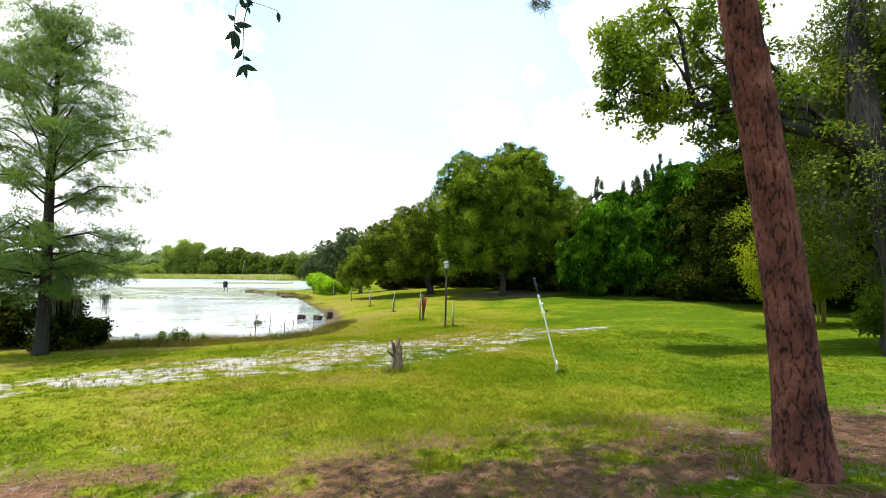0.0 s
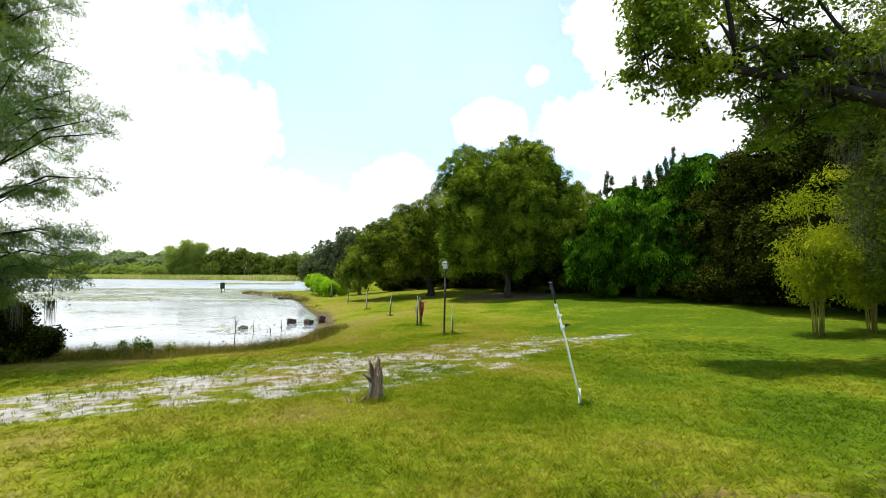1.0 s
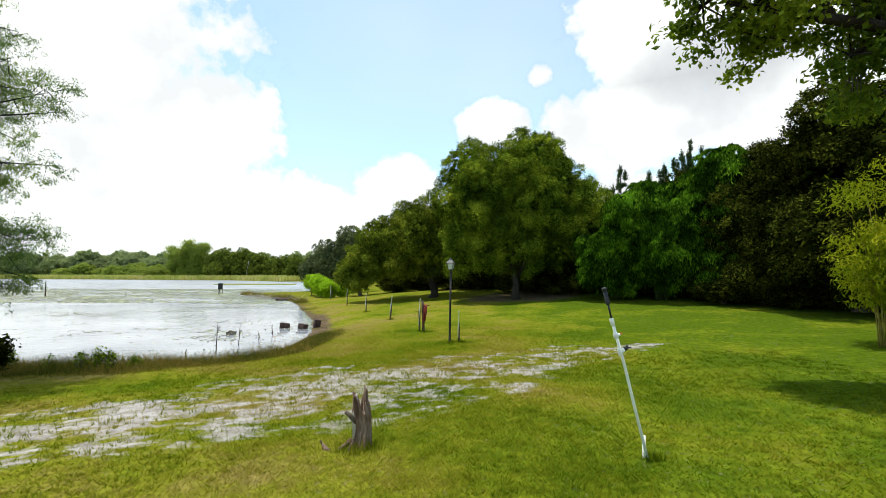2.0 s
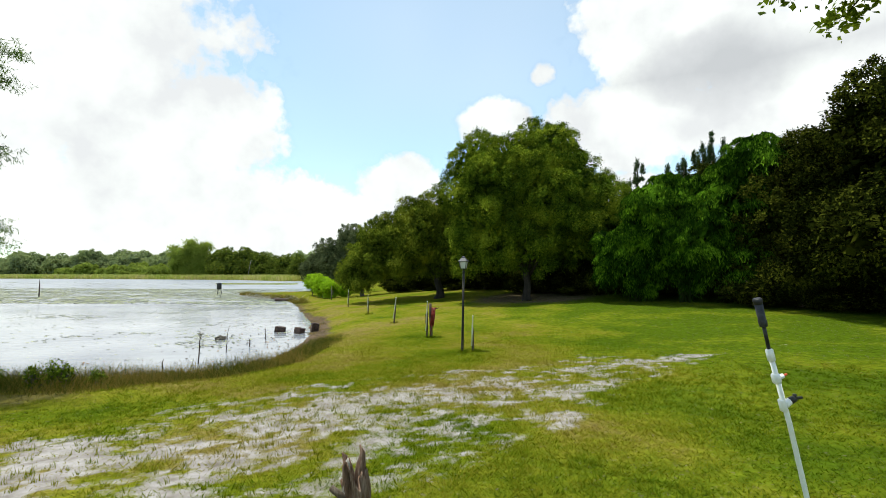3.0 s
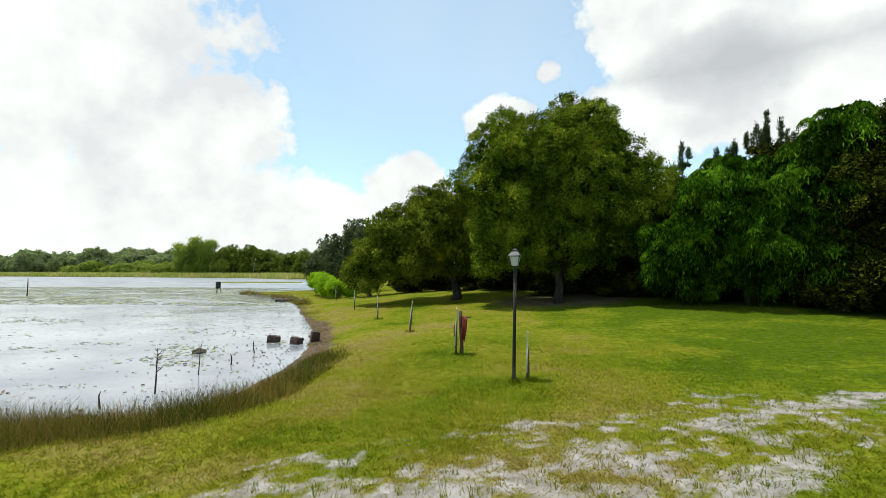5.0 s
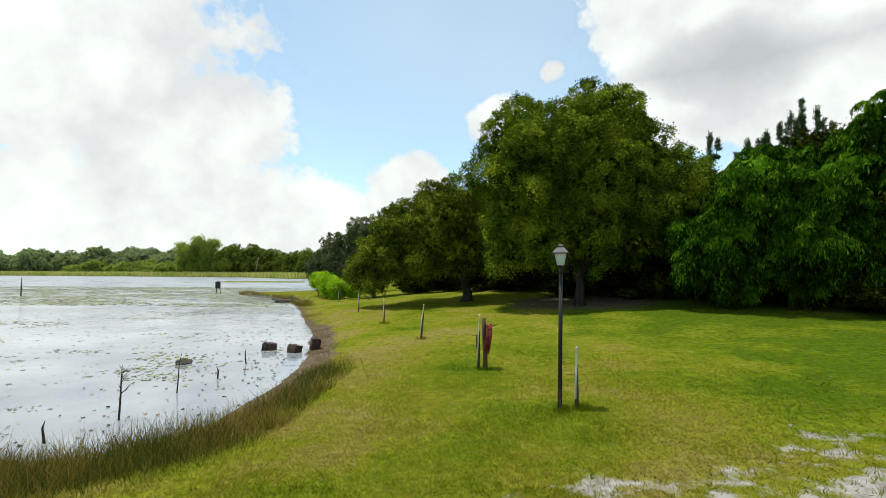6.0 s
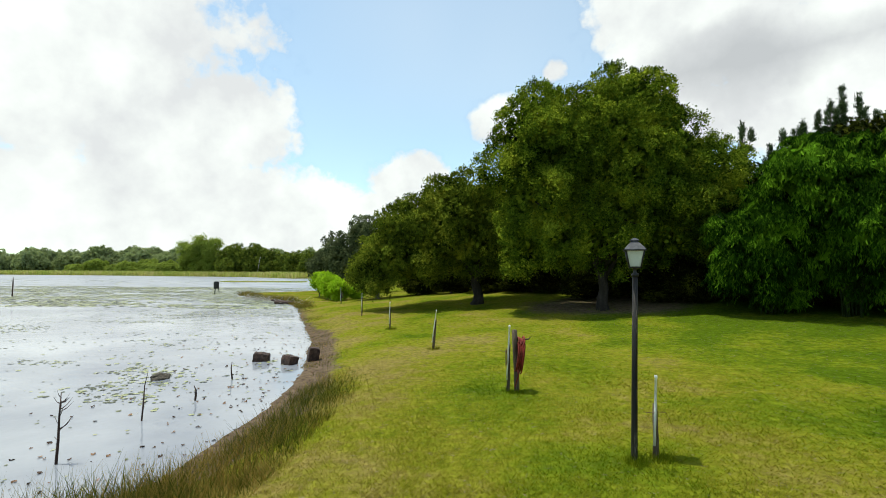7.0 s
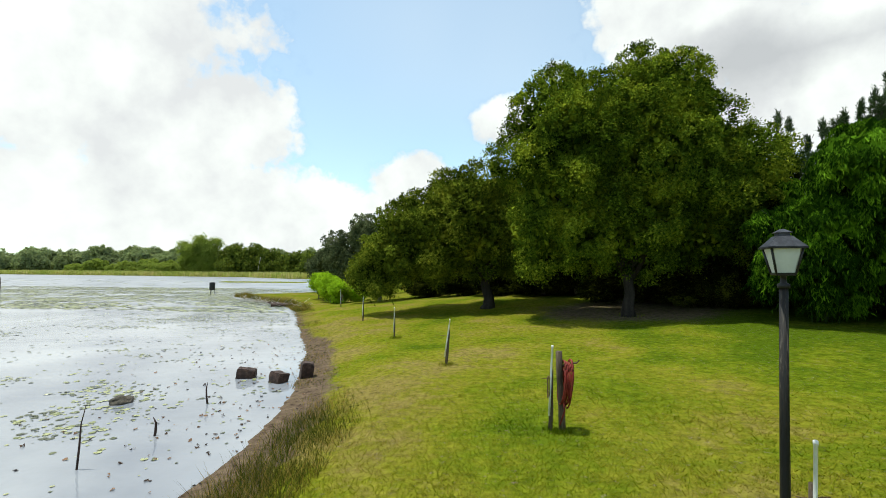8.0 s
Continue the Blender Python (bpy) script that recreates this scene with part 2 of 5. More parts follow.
M_STRAW = material("pine_straw", [(0.06, 0.028, 0.017), (0.13, 0.062, 0.038), (0.24, 0.14, 0.09)], scale=2, rough=0.9, island=0.7)
M_PAD = material("lily_pads", [(0.05, 0.06, 0.02), (0.17, 0.19, 0.06), (0.36, 0.37, 0.17)], scale=0.35, rough=0.35, island=0.9, spec=0.5)
M_DEADLEAF = material("dead_leaves", [(0.03, 0.02, 0.014), (0.09, 0.05, 0.03), (0.24, 0.14, 0.08)], scale=0.8, rough=0.8, island=0.8)


def ground_material():
    m = material("lawn", [(0.066, 0.104, 0.006), (0.118, 0.147, 0.009), (0.170, 0.168, 0.016), (0.20, 0.160, 0.045)], scale=0.5, rough=0.95, bump=0.5, fine=0.4, detail=7, spec=0.0, attribute="grass_tone")
    t = m.node_tree
    p = t.nodes["Principled BSDF"]
    link = p.inputs["Base Color"].links[0]
    colour = link.from_socket
    tc = t.nodes.new("ShaderNodeTexCoord")
    tuft, tone_, tint = (t.nodes.new("ShaderNode" + k) for k in ("TexNoise", "MapRange", "Mix"))
    tuft.inputs["Scale"].default_value, tuft.inputs["Detail"].default_value, tuft.inputs["Roughness"].default_value = 7.0, 9, 0.8
    t.links.new(tc.outputs["Object"], tuft.inputs["Vector"])
    tone_.inputs["From Min"].default_value, tone_.inputs["From Max"].default_value = 0.36, 0.64
    tone_.inputs["To Min"].default_value, tone_.inputs["To Max"].default_value = 0.50, 1.30
    t.links.new(tuft.outputs["Fac"], tone_.inputs["Value"])
    tint.data_type, tint.blend_type = "RGBA", "MULTIPLY"
    tint.inputs[0].default_value = 1.0
    t.links.new(colour, tint.inputs[6])
    t.links.new(tone_.outputs["Result"], tint.inputs[7])
    colour = tint.outputs[2]
    for attr, low, high, scale in (("mud", (0.05, 0.034, 0.024), (0.16, 0.115, 0.08), 5.0), ("litter", (0.05, 0.026, 0.017), (0.18, 0.092, 0.062), 6.0),
                                   ("sand", (0.16, 0.135, 0.115), (0.37, 0.34, 0.325), 4.0)):
        q, n, r, x = (t.nodes.new("ShaderNode" + k) for k in ("Attribute", "TexNoise", "ValToRGB", "Mix"))
        q.attribute_name = attr
        n.inputs["Scale"].default_value, n.inputs["Detail"].default_value = scale, 8
        n.inputs["Roughness"].default_value = 0.7
        t.links.new(tc.outputs["Object"], n.inputs["Vector"])
        t.links.new(n.outputs["Fac"], r.inputs[0])
        for e, pos, c in zip(r.color_ramp.elements, (0.32, 0.62), (low, high)):
            e.position, e.color = pos, (*c, 1)
        x.data_type = "RGBA"
        rag, add, cut = t.nodes.new("ShaderNodeTexNoise"), t.nodes.new("ShaderNodeMath"), t.nodes.new("ShaderNodeMapRange")
        rag.inputs["Scale"].default_value, rag.inputs["Detail"].default_value, rag.inputs["Roughness"].default_value = 13.0, 6, 0.75
        t.links.new(tc.outputs["Object"], rag.inputs["Vector"])
        add.operation = "MULTIPLY_ADD"
        add.inputs[1].default_value = 2.4
        t.links.new(rag.outputs["Fac"], add.inputs[0])
        t.links.new(q.outputs["Fac"], add.inputs[2])
        cut.inputs["From Min"].default_value, cut.inputs["From Max"].default_value = 1.42, 2.08
        t.links.new(add.outputs[0], cut.inputs["Value"])
        t.links.new(cut.outputs["Result"], x.inputs[0])
        t.links.new(colour, x.inputs[6])
        t.links.new(r.outputs[0], x.inputs[7])
        colour = x.outputs[2]
    t.links.new(colour, p.inputs["Base Color"])
    return m


def water_material():
    m = bpy.data.materials.new("lake_water")
    m.use_nodes = True
    t = m.node_tree
    p = t.nodes["Principled BSDF"]
    p.inputs["IOR"].default_value = 1.33
    tc = t.nodes.new("ShaderNodeTexCoord")
    # the wind ruffles the open lake more than the sheltered shallows
    open_, wind = t.nodes.new("ShaderNodeSeparateXYZ"), t.nodes.new("ShaderNodeMapRange")
    t.links.new(tc.outputs["Object"], open_.inputs[0])
    t.links.new(open_.outputs["Y"], wind.inputs["Value"])
    for key, value in (("From Min", 22.0), ("From Max", 60.0), ("To Min", 0.04), ("To Max", 0.36)):
        wind.inputs[key].default_value = value
    t.links.new(wind.outputs["Result"], p.inputs["Roughness"])
    # murky tint, brightened so the sky's pale reflection is put into the base colour
    murk_sheen, r = t.nodes.new("ShaderNodeTexNoise"), t.nodes.new("ShaderNodeValToRGB")
    murk_sheen.inputs["Scale"].default_value, murk_sheen.inputs["Detail"].default_value = 0.25, 6
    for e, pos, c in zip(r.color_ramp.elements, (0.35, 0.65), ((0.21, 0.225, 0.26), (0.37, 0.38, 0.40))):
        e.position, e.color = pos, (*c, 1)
    t.links.new(tc.outputs["Object"], murk_sheen.inputs["Vector"])
    t.links.new(murk_sheen.outputs["Fac"], r.inputs[0])
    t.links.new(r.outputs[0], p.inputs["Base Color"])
    mp, n, b = (t.nodes.new("ShaderNode" + k) for k in ("Mapping", "TexNoise", "Bump"))
    mp.inputs["Scale"].default_value = (0.8, 1.6, 1)
    n.inputs["Scale"].default_value, n.inputs["Detail"].default_value = 1.6, 3
    b.inputs["Strength"].default_value, b.inputs["Distance"].default_value = 0.25, 0.05
    t.links.new(tc.outputs["Object"], mp.inputs[0])
    t.links.new(mp.outputs[0], n.inputs["Vector"])
    t.links.new(n.outputs["Fac"], b.inputs["Height"])
    t.links.new(b.outputs[0], p.inputs["Normal"])
    return m


M_LAWN, M_WATER = ground_material(), water_material()


# ---- geometry helpers ----
rng = np.random.default_rng(7)
WATER = -1.39


def mesh_from(name, verts, faces, mat, smooth=False):
    """A mesh from arrays: verts (n, 3), faces (m, k)."""
    me = bpy.data.meshes.new(name)
    verts, faces = np.asarray(verts, np.float32), np.asarray(faces, np.int32)
    m, k = faces.shape
    me.vertices.add(len(verts))
    me.vertices.foreach_set("co", verts.ravel())
    me.loops.add(m * k)
    me.loops.foreach_set("vertex_index", faces.ravel())
    me.polygons.add(m)
    me.polygons.foreach_set("loop_start", np.arange(0, m * k, k, dtype=np.int32))
    me.polygons.foreach_set("use_smooth", np.full(m, smooth))
    me.materials.append(mat)
    me.update(calc_edges=True)
    me.validate()
    return me


class Shape:
    """Gathers vertices and faces of one part."""

    def __init__(self):
        self.v, self.f = [], []

    def ring(self, pts, radii, n=8, caps=True, wobble=0.0):
        """A tapered tube along pts."""
        pts = [Vector(p) for p in pts]
        start = len(self.v)
        for i, p in enumerate(pts):
            way = (pts[min(i + 1, len(pts) - 1)] - pts[max(i - 1, 0)]).normalized()
            side = way.orthogonal() if abs(way.z) < 0.9 else way.cross(Vector((0, 1, 0)))
            side.normalize()
            up = way.cross(side)
            for k in range(n):
                a = 2 * math.pi * k / n
                r = radii[i] * (1 + wobble * (rng.random() - 0.5))
                self.v.append(tuple(p + (side * math.cos(a) + up * math.sin(a)) * r))
        for i in range(len(pts) - 1):
            for k in range(n):
                a, b = start + i * n + k, start + i * n + (k + 1) % n
                self.f.append((a, b, b + n, a + n))
        if caps:
            self.f.append(tuple(range(start + n - 1, start - 1, -1)))
            e = start + (len(pts) - 1) * n
            self.f.append(tuple(range(e, e + n)))
        return self

    def frustum(self, z0, z1, a0, a1, centre=(0, 0)):
        """A square block with half widths a0 below and a1 above."""
        s = len(self.v)
        for z, a in ((z0, a0), (z1, a1)):
            for sx, sy in ((-1, -1), (1, -1), (1, 1), (-1, 1)):
                self.v.append((centre[0] + sx * a, centre[1] + sy * a, z))
        self.f += [tuple(s + i for i in q) for q in ((3, 2, 1, 0), (4, 5, 6, 7), (0, 1, 5, 4), (1, 2, 6, 5), (2, 3, 7, 6), (3, 0, 4, 7))]
        return self

    def mesh(self, name, mat, smooth=True, bevel=0.0):
        bm = bmesh.new()
        vs = [bm.verts.new(p) for p in self.v]
        for q in self.f:
            bm.faces.new([vs[i] for i in q])
        bmesh.ops.recalc_face_normals(bm, faces=bm.faces)
        if bevel:
            bmesh.ops.bevel(bm, geom=bm.edges[:], offset=bevel, segments=2, affect="EDGES", clamp_overlap=True)
        me = bpy.data.meshes.new(name)
        for q in bm.faces:
            q.smooth = smooth
        bm.to_mesh(me)
        bm.free()
        me.materials.append(mat)
        return me


def thing(name, place, label, category, group="", kind="", turn=0.0):
    ob = new(name)
    ob.empty_display_size = 0.1
    ob.matrix_world = pose(*place, 0, 0, turn)
    return tagged(ob, label, category, group, kind)


def part(name, me, parent, label=""):
    ob = new(name, me)
    ob.parent = parent
    return tagged(ob, label)


def lattice(ix, iy, seed):
    h = np.sin(ix * 127.1 + iy * 311.7 + seed * 74.7) * 43758.5453
    return h - np.floor(h)


def vnoise(x, y, seed=0):
    ix, iy = np.floor(x), np.floor(y)
    fx, fy = x - ix, y - iy
    fx, fy = fx * fx * (3 - 2 * fx), fy * fy * (3 - 2 * fy)
    a, b = lattice(ix, iy, seed), lattice(ix + 1, iy, seed)
    c, d = lattice(ix, iy + 1, seed), lattice(ix + 1, iy + 1, seed)
    return (a * (1 - fx) + b * fx) * (1 - fy) + (c * (1 - fx) + d * fx) * fy


def fbm(x, y, seed=0, octaves=4):
    v, amp, tot = 0, 1.0, 0.0
    for k in range(octaves):
        v, tot = v + amp * vnoise(x * 2 ** k, y * 2 ** k, seed + k * 17), tot + amp
        amp *= 0.55
    return v / tot


def step(a, b, x):
    s = np.clip((x - a) / (b - a), 0, 1)
    return s * s * (3 - 2 * s)


# ---- the lie of the land ----
SHORE = [(-900, 18), (-40, 16.6), (-15, 15.7), (-10.5, 15.3), (-7.8, 15.5), (-6.3, 16.2), (-5.65, 17.5), (-5.65, 18.9), (-5.75, 20.6), (-5.95, 22.2),
         (-6.3, 23.8), (-6.85, 25.5), (-7.8, 28.4), (-10.4, 34.2), (-14.5, 43.3), (-18.0, 49.5), (-22, 53.0), (-27, 58.5), (-28.5, 62), (-24, 66), (-21, 76),
         (-27, 98), (-52, 150), (-95, 190), (-180, 216), (-320, 240), (-900, 255)]


def shore_distance(x, y):
    """Metres from the lake's edge, negative over the water."""
    x, y = np.asarray(x, float), np.asarray(y, float)
    best, inside = np.full(x.shape, 1e9), np.zeros(x.shape, bool)
    for (ax, ay), (bx, by) in zip(SHORE, SHORE[1:] + SHORE[:1]):
        ex, ey = bx - ax, by - ay
        s = np.clip(((x - ax) * ex + (y - ay) * ey) / (ex * ex + ey * ey), 0, 1)
        best = np.minimum(best, np.hypot(x - ax - s * ex, y - ay - s * ey))
        if ay != by:
            hit = ((ay > y) != (by > y)) & (x < (bx - ax) * (y - ay) / (by - ay) + ax)
            inside ^= hit
    wob = 0.22 * (fbm(x * 0.9, y * 0.9, 5) - 0.5)
    return np.where(inside, -best, best) + wob


def lawn_height(x, y):
    u, v = np.clip(x, -14, 17), np.clip(y, -3, 43)
    z = -0.1062 + 0.03415 * u - 0.08785 * v - 0.00011 * u * u - 0.00115 * u * v + 0.00256 * v * v - 0.0000108 * v ** 3 + 0.0000571 * u * v * v
    return np.maximum(z, -1.2) + 0.12 * np.exp(-((x - 2.76) ** 2 + (y - 3.15) ** 2) / 0.9) + 0.05 * (fbm(x * 0.5, y * 0.5, 3) - 0.5)


def height(x, y, d=None):
    x, y = np.asarray(x, float), np.asarray(y, float)
    d = shore_distance(x, y) if d is None else d
    land = lawn_height(x, y)
    bank = WATER + 0.05 * np.clip(d, 0, 1) + (land - WATER - 0.05) * step(0.2, 2.4, d)
    bed = WATER + np.maximum(0.22 * d, -1.2)
    return np.where(d > 0, bank, bed) + 0.012 * (fbm(x * 4, y * 4, 8, 2) - 0.5)


def sand_cover(x, y):
    off = (y - (12.7 + 0.7 * x - 0.012 * (x + 1) ** 2)) / np.where(x > 3, np.clip(1.7 - 0.42 * (x - 3), 0.4, 2), np.interp(x, [-5, -2, 0, 1], [1.75, 2.3, 2.5, 2.1]))
    band = 1.06 - np.abs(off) * np.where(off < 0, np.interp(x, [-4, -1, 1.6, 2.8], [1.0, 0.82, 0.76, 1.25]), np.interp(x, [-5, -3, -0.5], [0.75, 0.62, 1.0])) - step(-5.0, -9.5, x) - step(5.0, 6.3, x)
    n = fbm(x * 1.2, y * 1.9, 21) * 0.45 + fbm(x * 4.6, y * 6.4, 22, 4) * 0.55
    patch = step(0.42, 0.62, n + 0.16 * np.clip(band, -3, 1) - 0.095 + 0.03 * step(3, -3, x))
    bare = step(0.66, 0.70, fbm(x * 1.6, y * 2.2, 33) * 0.7 + 0.3 * fbm(x * 6, y * 6, 34, 2)) * step(7.5, 4.0, y) * 0.45
    return np.clip(patch * step(-0.05, 0.18, band) + bare, 0, 1)


def grass_tone(x, y):
    """Grass tone: deeper green away from the lake, drier round the sand and shore."""
    off = (y - (12.7 + 0.7 * x - 0.012 * (x + 1) ** 2)) / 2.2
    worn = np.exp(-off * off) * step(8.5, 4.0, x) * step(-12, -8, x) * (0.5 + fbm(x * 0.9, y * 0.9, 49))
    blot = fbm(x * 0.55, y * 0.75, 50) - 0.5
    return 0.19 * blot - 0.15 * worn + 0.24 * step(0.5, 6.5, x - 0.06 * (y - 14) + 3.0 * (fbm(x * 0.35, y * 0.35, 47) - 0.5)) - 0.16 * step(4.2, 1.2, shore_distance(x, y) + 2.0 * (fbm(x * 0.8, y * 0.8, 48) - 0.5))


def litter_cover(x, y):
    edge = 4.5 + 0.25 * np.clip(x, -3, 4) - y + 1.5 * (fbm(x * 0.8, y * 0.8, 41) - 0.5)
    return np.clip(step(-0.5, 0.8, edge) * step(0.30, 0.50, fbm(x * 2.2, y * 3.0, 43)) * 0.97, 0, 1)


def mud_cover(x, y, d):
    wide = 0.25 + 0.6 * step(16.2, 19, y) * step(34, 29, y)
    edge = step(wide + 0.35, wide - 0.1, d + 0.9 * (fbm(x * 2.5, y * 2.5, 51) - 0.5))
    bare = step(4.2, 2.0, np.hypot((x - 4.4) * 0.8, y - 34.0) + 2.0 * (fbm(x * 0.9, y * 0.9, 53) - 0.5))
    return np.maximum(edge, 0.8 * bare)


def spread(fine_lo, fine_hi, pitch, lo, hi, grow=1.13):
    mid = list(np.arange(fine_lo, fine_hi, pitch))
    left, right, s = [], [], pitch
    p, q = mid[0], mid[-1]
    while p > lo or q < hi:
        s *= grow
        if p > lo:
            p -= s
            left.append(p)
        if q < hi:
            q += s
            right.append(q)
    return np.array(left[::-1] + mid + right)


gx = spread(-10, 8.5, 0.115, -2500, 2500)
gy = np.concatenate([spread(0.5, 20, 0.115, -40, 20.2)[:], np.arange(20.5, 56, 0.35)])
gy = np.unique(np.round(gy[gy < 56], 3))
far, s = [56.0], 0.35
while far[-1] < 4000:
    s *= 1.12
    far.append(far[-1] + s)
near, s = [gy[0]], 2.0
while near[-1] > -2500:
    s *= 1.4
    near.append(near[-1] - s)
gy = np.concatenate([near[::-1][:-1], gy, far])
XX, YY = np.meshgrid(gx, gy)
DD = shore_distance(XX, YY)
ZZ = height(XX, YY, DD)
nx, ny = len(gx), len(gy)
idx = np.arange(nx * ny).reshape(ny, nx)
quads = np.stack([idx[:-1, :-1], idx[:-1, 1:], idx[1:, 1:], idx[1:, :-1]], -1).reshape(-1, 4)
me = mesh_from("ground", np.stack([XX, YY, ZZ], -1).reshape(-1, 3), quads, M_LAWN, True)
MUD = mud_cover(XX, YY, DD)
for attr, values in (("sand", sand_cover(XX, YY) * (1 - MUD)), ("litter", litter_cover(XX, YY)), ("mud", MUD), ("grass_tone", grass_tone(XX, YY))):
    me.attributes.new(attr, "FLOAT", "POINT").data.foreach_set("value", values.astype(np.float32).ravel())
tagged(new("ground", me), "mown green lawn with patches of pale sand, sloping to the lake", "lawn", kind="structure")

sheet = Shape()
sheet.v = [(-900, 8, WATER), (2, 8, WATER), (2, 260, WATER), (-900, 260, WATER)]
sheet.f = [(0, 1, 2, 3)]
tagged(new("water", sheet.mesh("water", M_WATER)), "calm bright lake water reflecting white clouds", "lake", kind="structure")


# ---- grass, reeds, litter, lily pads ----
def blades(x, y, z, tall, wide, lean):
    """Slender pointed grass blades."""
    n = len(x)
    a, b = rng.random(n) * 6.283, rng.random(n) * 6.283
    sx, sy = np.cos(a) * wide / 2, np.sin(a) * wide / 2
    lx, ly = np.cos(b) * lean * tall, np.sin(b) * lean * tall
    root = np.stack([x, y, z], -1)
    side = np.stack([sx, sy, 0 * x], -1)
    v = np.stack([root - side, root + side, root + np.stack([lx, ly, tall], -1)], 1)
    return v.reshape(-1, 3), np.arange(n * 3).reshape(-1, 3)


def sow(n, x0, x1, y0, y1):
    return rng.uniform(x0, x1, n), rng.uniform(y0, y1, n)


def tufts():
    """Longer grass left round the feet of things, and sprigs in the sand."""
    xs, ys, hs = [], [], []
    for cx, cy, r, h, n in ((0.13, 17.42, 0.14, 0.12, 260), (0.45, 17.5, 0.16, 0.12, 260), (-0.98, 20.45, 0.15, 0.10, 220), (-1.12, 20.5, 0.12, 0.08, 120), (-0.53, 8.42, 0.26, 0.13, 520), (2.33, 8.0, 0.10, 0.10, 160),
                            (2.5, 3.25, 0.22, 0.10, 160), (3.1, 3.2, 0.3, 0.09, 160), (-2.95, 25.05, 0.2, 0.12, 200), (-5.0, 29.4, 0.25, 0.14, 200), (3.75, 32.5, 0.6, 0.12, 200), (1.05, 19.0, 0.25, 0.06, 100)):
        a, d = rng.random(n) * 6.283, r * rng.random(n) ** 0.6
        xs.append(cx + d * np.cos(a))
        ys.append(cy + d * np.sin(a))
        hs.append(h * rng.uniform(0.4, 1.1, n))
    cx, cy = sow(3800, -9, 5.5, 6, 17)
    k = sand_cover(cx, cy) > 0.3
    cx, cy = np.repeat(cx[k], 9), np.repeat(cy[k], 9)
    xs.append(cx + rng.normal(size=len(cx)) * 0.022)
    ys.append(cy + rng.normal(size=len(cx)) * 0.022)
    hs.append(rng.uniform(0.03, 0.10, len(cx)))
    x, y, h = map(np.concatenate, (xs, ys, hs))
    v, f = blades(x, y, height(x, y) - 0.004, h, rng.uniform(0.006, 0.011, len(x)), rng.uniform(0.1, 0.7, len(x)))
    cx, cy = sow(9000, -10, 8, 3.6, 15)
    k = (fbm(cx * 0.8, cy * 0.8, 66) + 0.25 * rng.random(len(cx)) > 0.58) & (sand_cover(cx, cy) < 0.2) & (litter_cover(cx, cy) < 0.5)
    cx, cy = np.repeat(cx[k], 12), np.repeat(cy[k], 12)
    x, y = cx + rng.normal(size=len(cx)) * 0.035, cy + rng.normal(size=len(cx)) * 0.035
    w, g = blades(x, y, height(x, y) - 0.004, rng.uniform(0.02, 0.06, len(x)), rng.uniform(0.010, 0.022, len(x)), rng.uniform(0.3, 1.8, len(x)))
    return np.concatenate([v, w]), np.concatenate([f, g + len(v)])


def grass_field():
    """Blades thickest where one passes close, thinning evenly outwards."""
    n = 620000
    y0, r, a = rng.uniform(-1.0, 14.0, n), 1.4 * np.exp(rng.random(n) * math.log(26)), rng.uniform(-0.86, 0.86, n)
    x0 = np.interp(y0, [0, 3, 7, 14], [0.6, 0.65, -0.2, -2.1])
    x, y = x0 + r * np.tan(a), y0 + r
    away = np.hypot(x - np.interp(y, [0, 3, 7, 14], [0.6, 0.65, -0.2, -2.1]), np.maximum(0, y - 15.3))
    k = (x > -16) & (rng.random(n) < step(11.0, 4.0, away))
    x, y = x[k], y[k]
    d = shore_distance(x, y)
    cover = np.maximum.reduce([sand_cover(x, y) * 0.8, litter_cover(x, y) * 0.72, mud_cover(x, y, d), step(1.1, 0.6, d)])
    k = rng.random(len(x)) > cover
    x, y, d = x[k], y[k], d[k]
    away = np.hypot(x - np.interp(y, [0, 3, 7, 14], [0.6, 0.65, -0.2, -2.1]), np.maximum(0, y - 15.3)) + 1.8
    tall = 0.018 + 0.003 * np.sqrt(away) + 0.016 * step(0.5, 0.75, fbm(x * 1.2, y * 1.2, 61)) + 0.03 * step(6.0, 4.4, y) * step(0.45, 0.65, fbm(x * 1.3, y * 1.3, 64))
    v, f = blades(x, y, height(x, y, d) - 0.004, tall * rng.uniform(0.5, 1.5, len(x)), 0.0055 * away ** 0.5 * rng.uniform(0.7, 1.4, len(x)), rng.uniform(0.5, 2.2, len(x)))
    x, y = np.repeat(x, 3), np.repeat(y, 3)
    tv, tf = tufts()
    me = mesh_from("grass", np.concatenate([v, tv]), np.concatenate([f, tf + len(v)]), M_GRASS)
    deep = np.concatenate([grass_tone(x, y), 0.05 + 0.5 * grass_tone(tv[:, 0], tv[:, 1])])
    me.attributes.new("grass_tone", "FLOAT", "POINT").data.foreach_set("value", deep.astype(np.float32))
    tagged(new("grass", me), "short bright green lawn grass, uneven and patchy", "grass", kind="stuff")


grass_field()


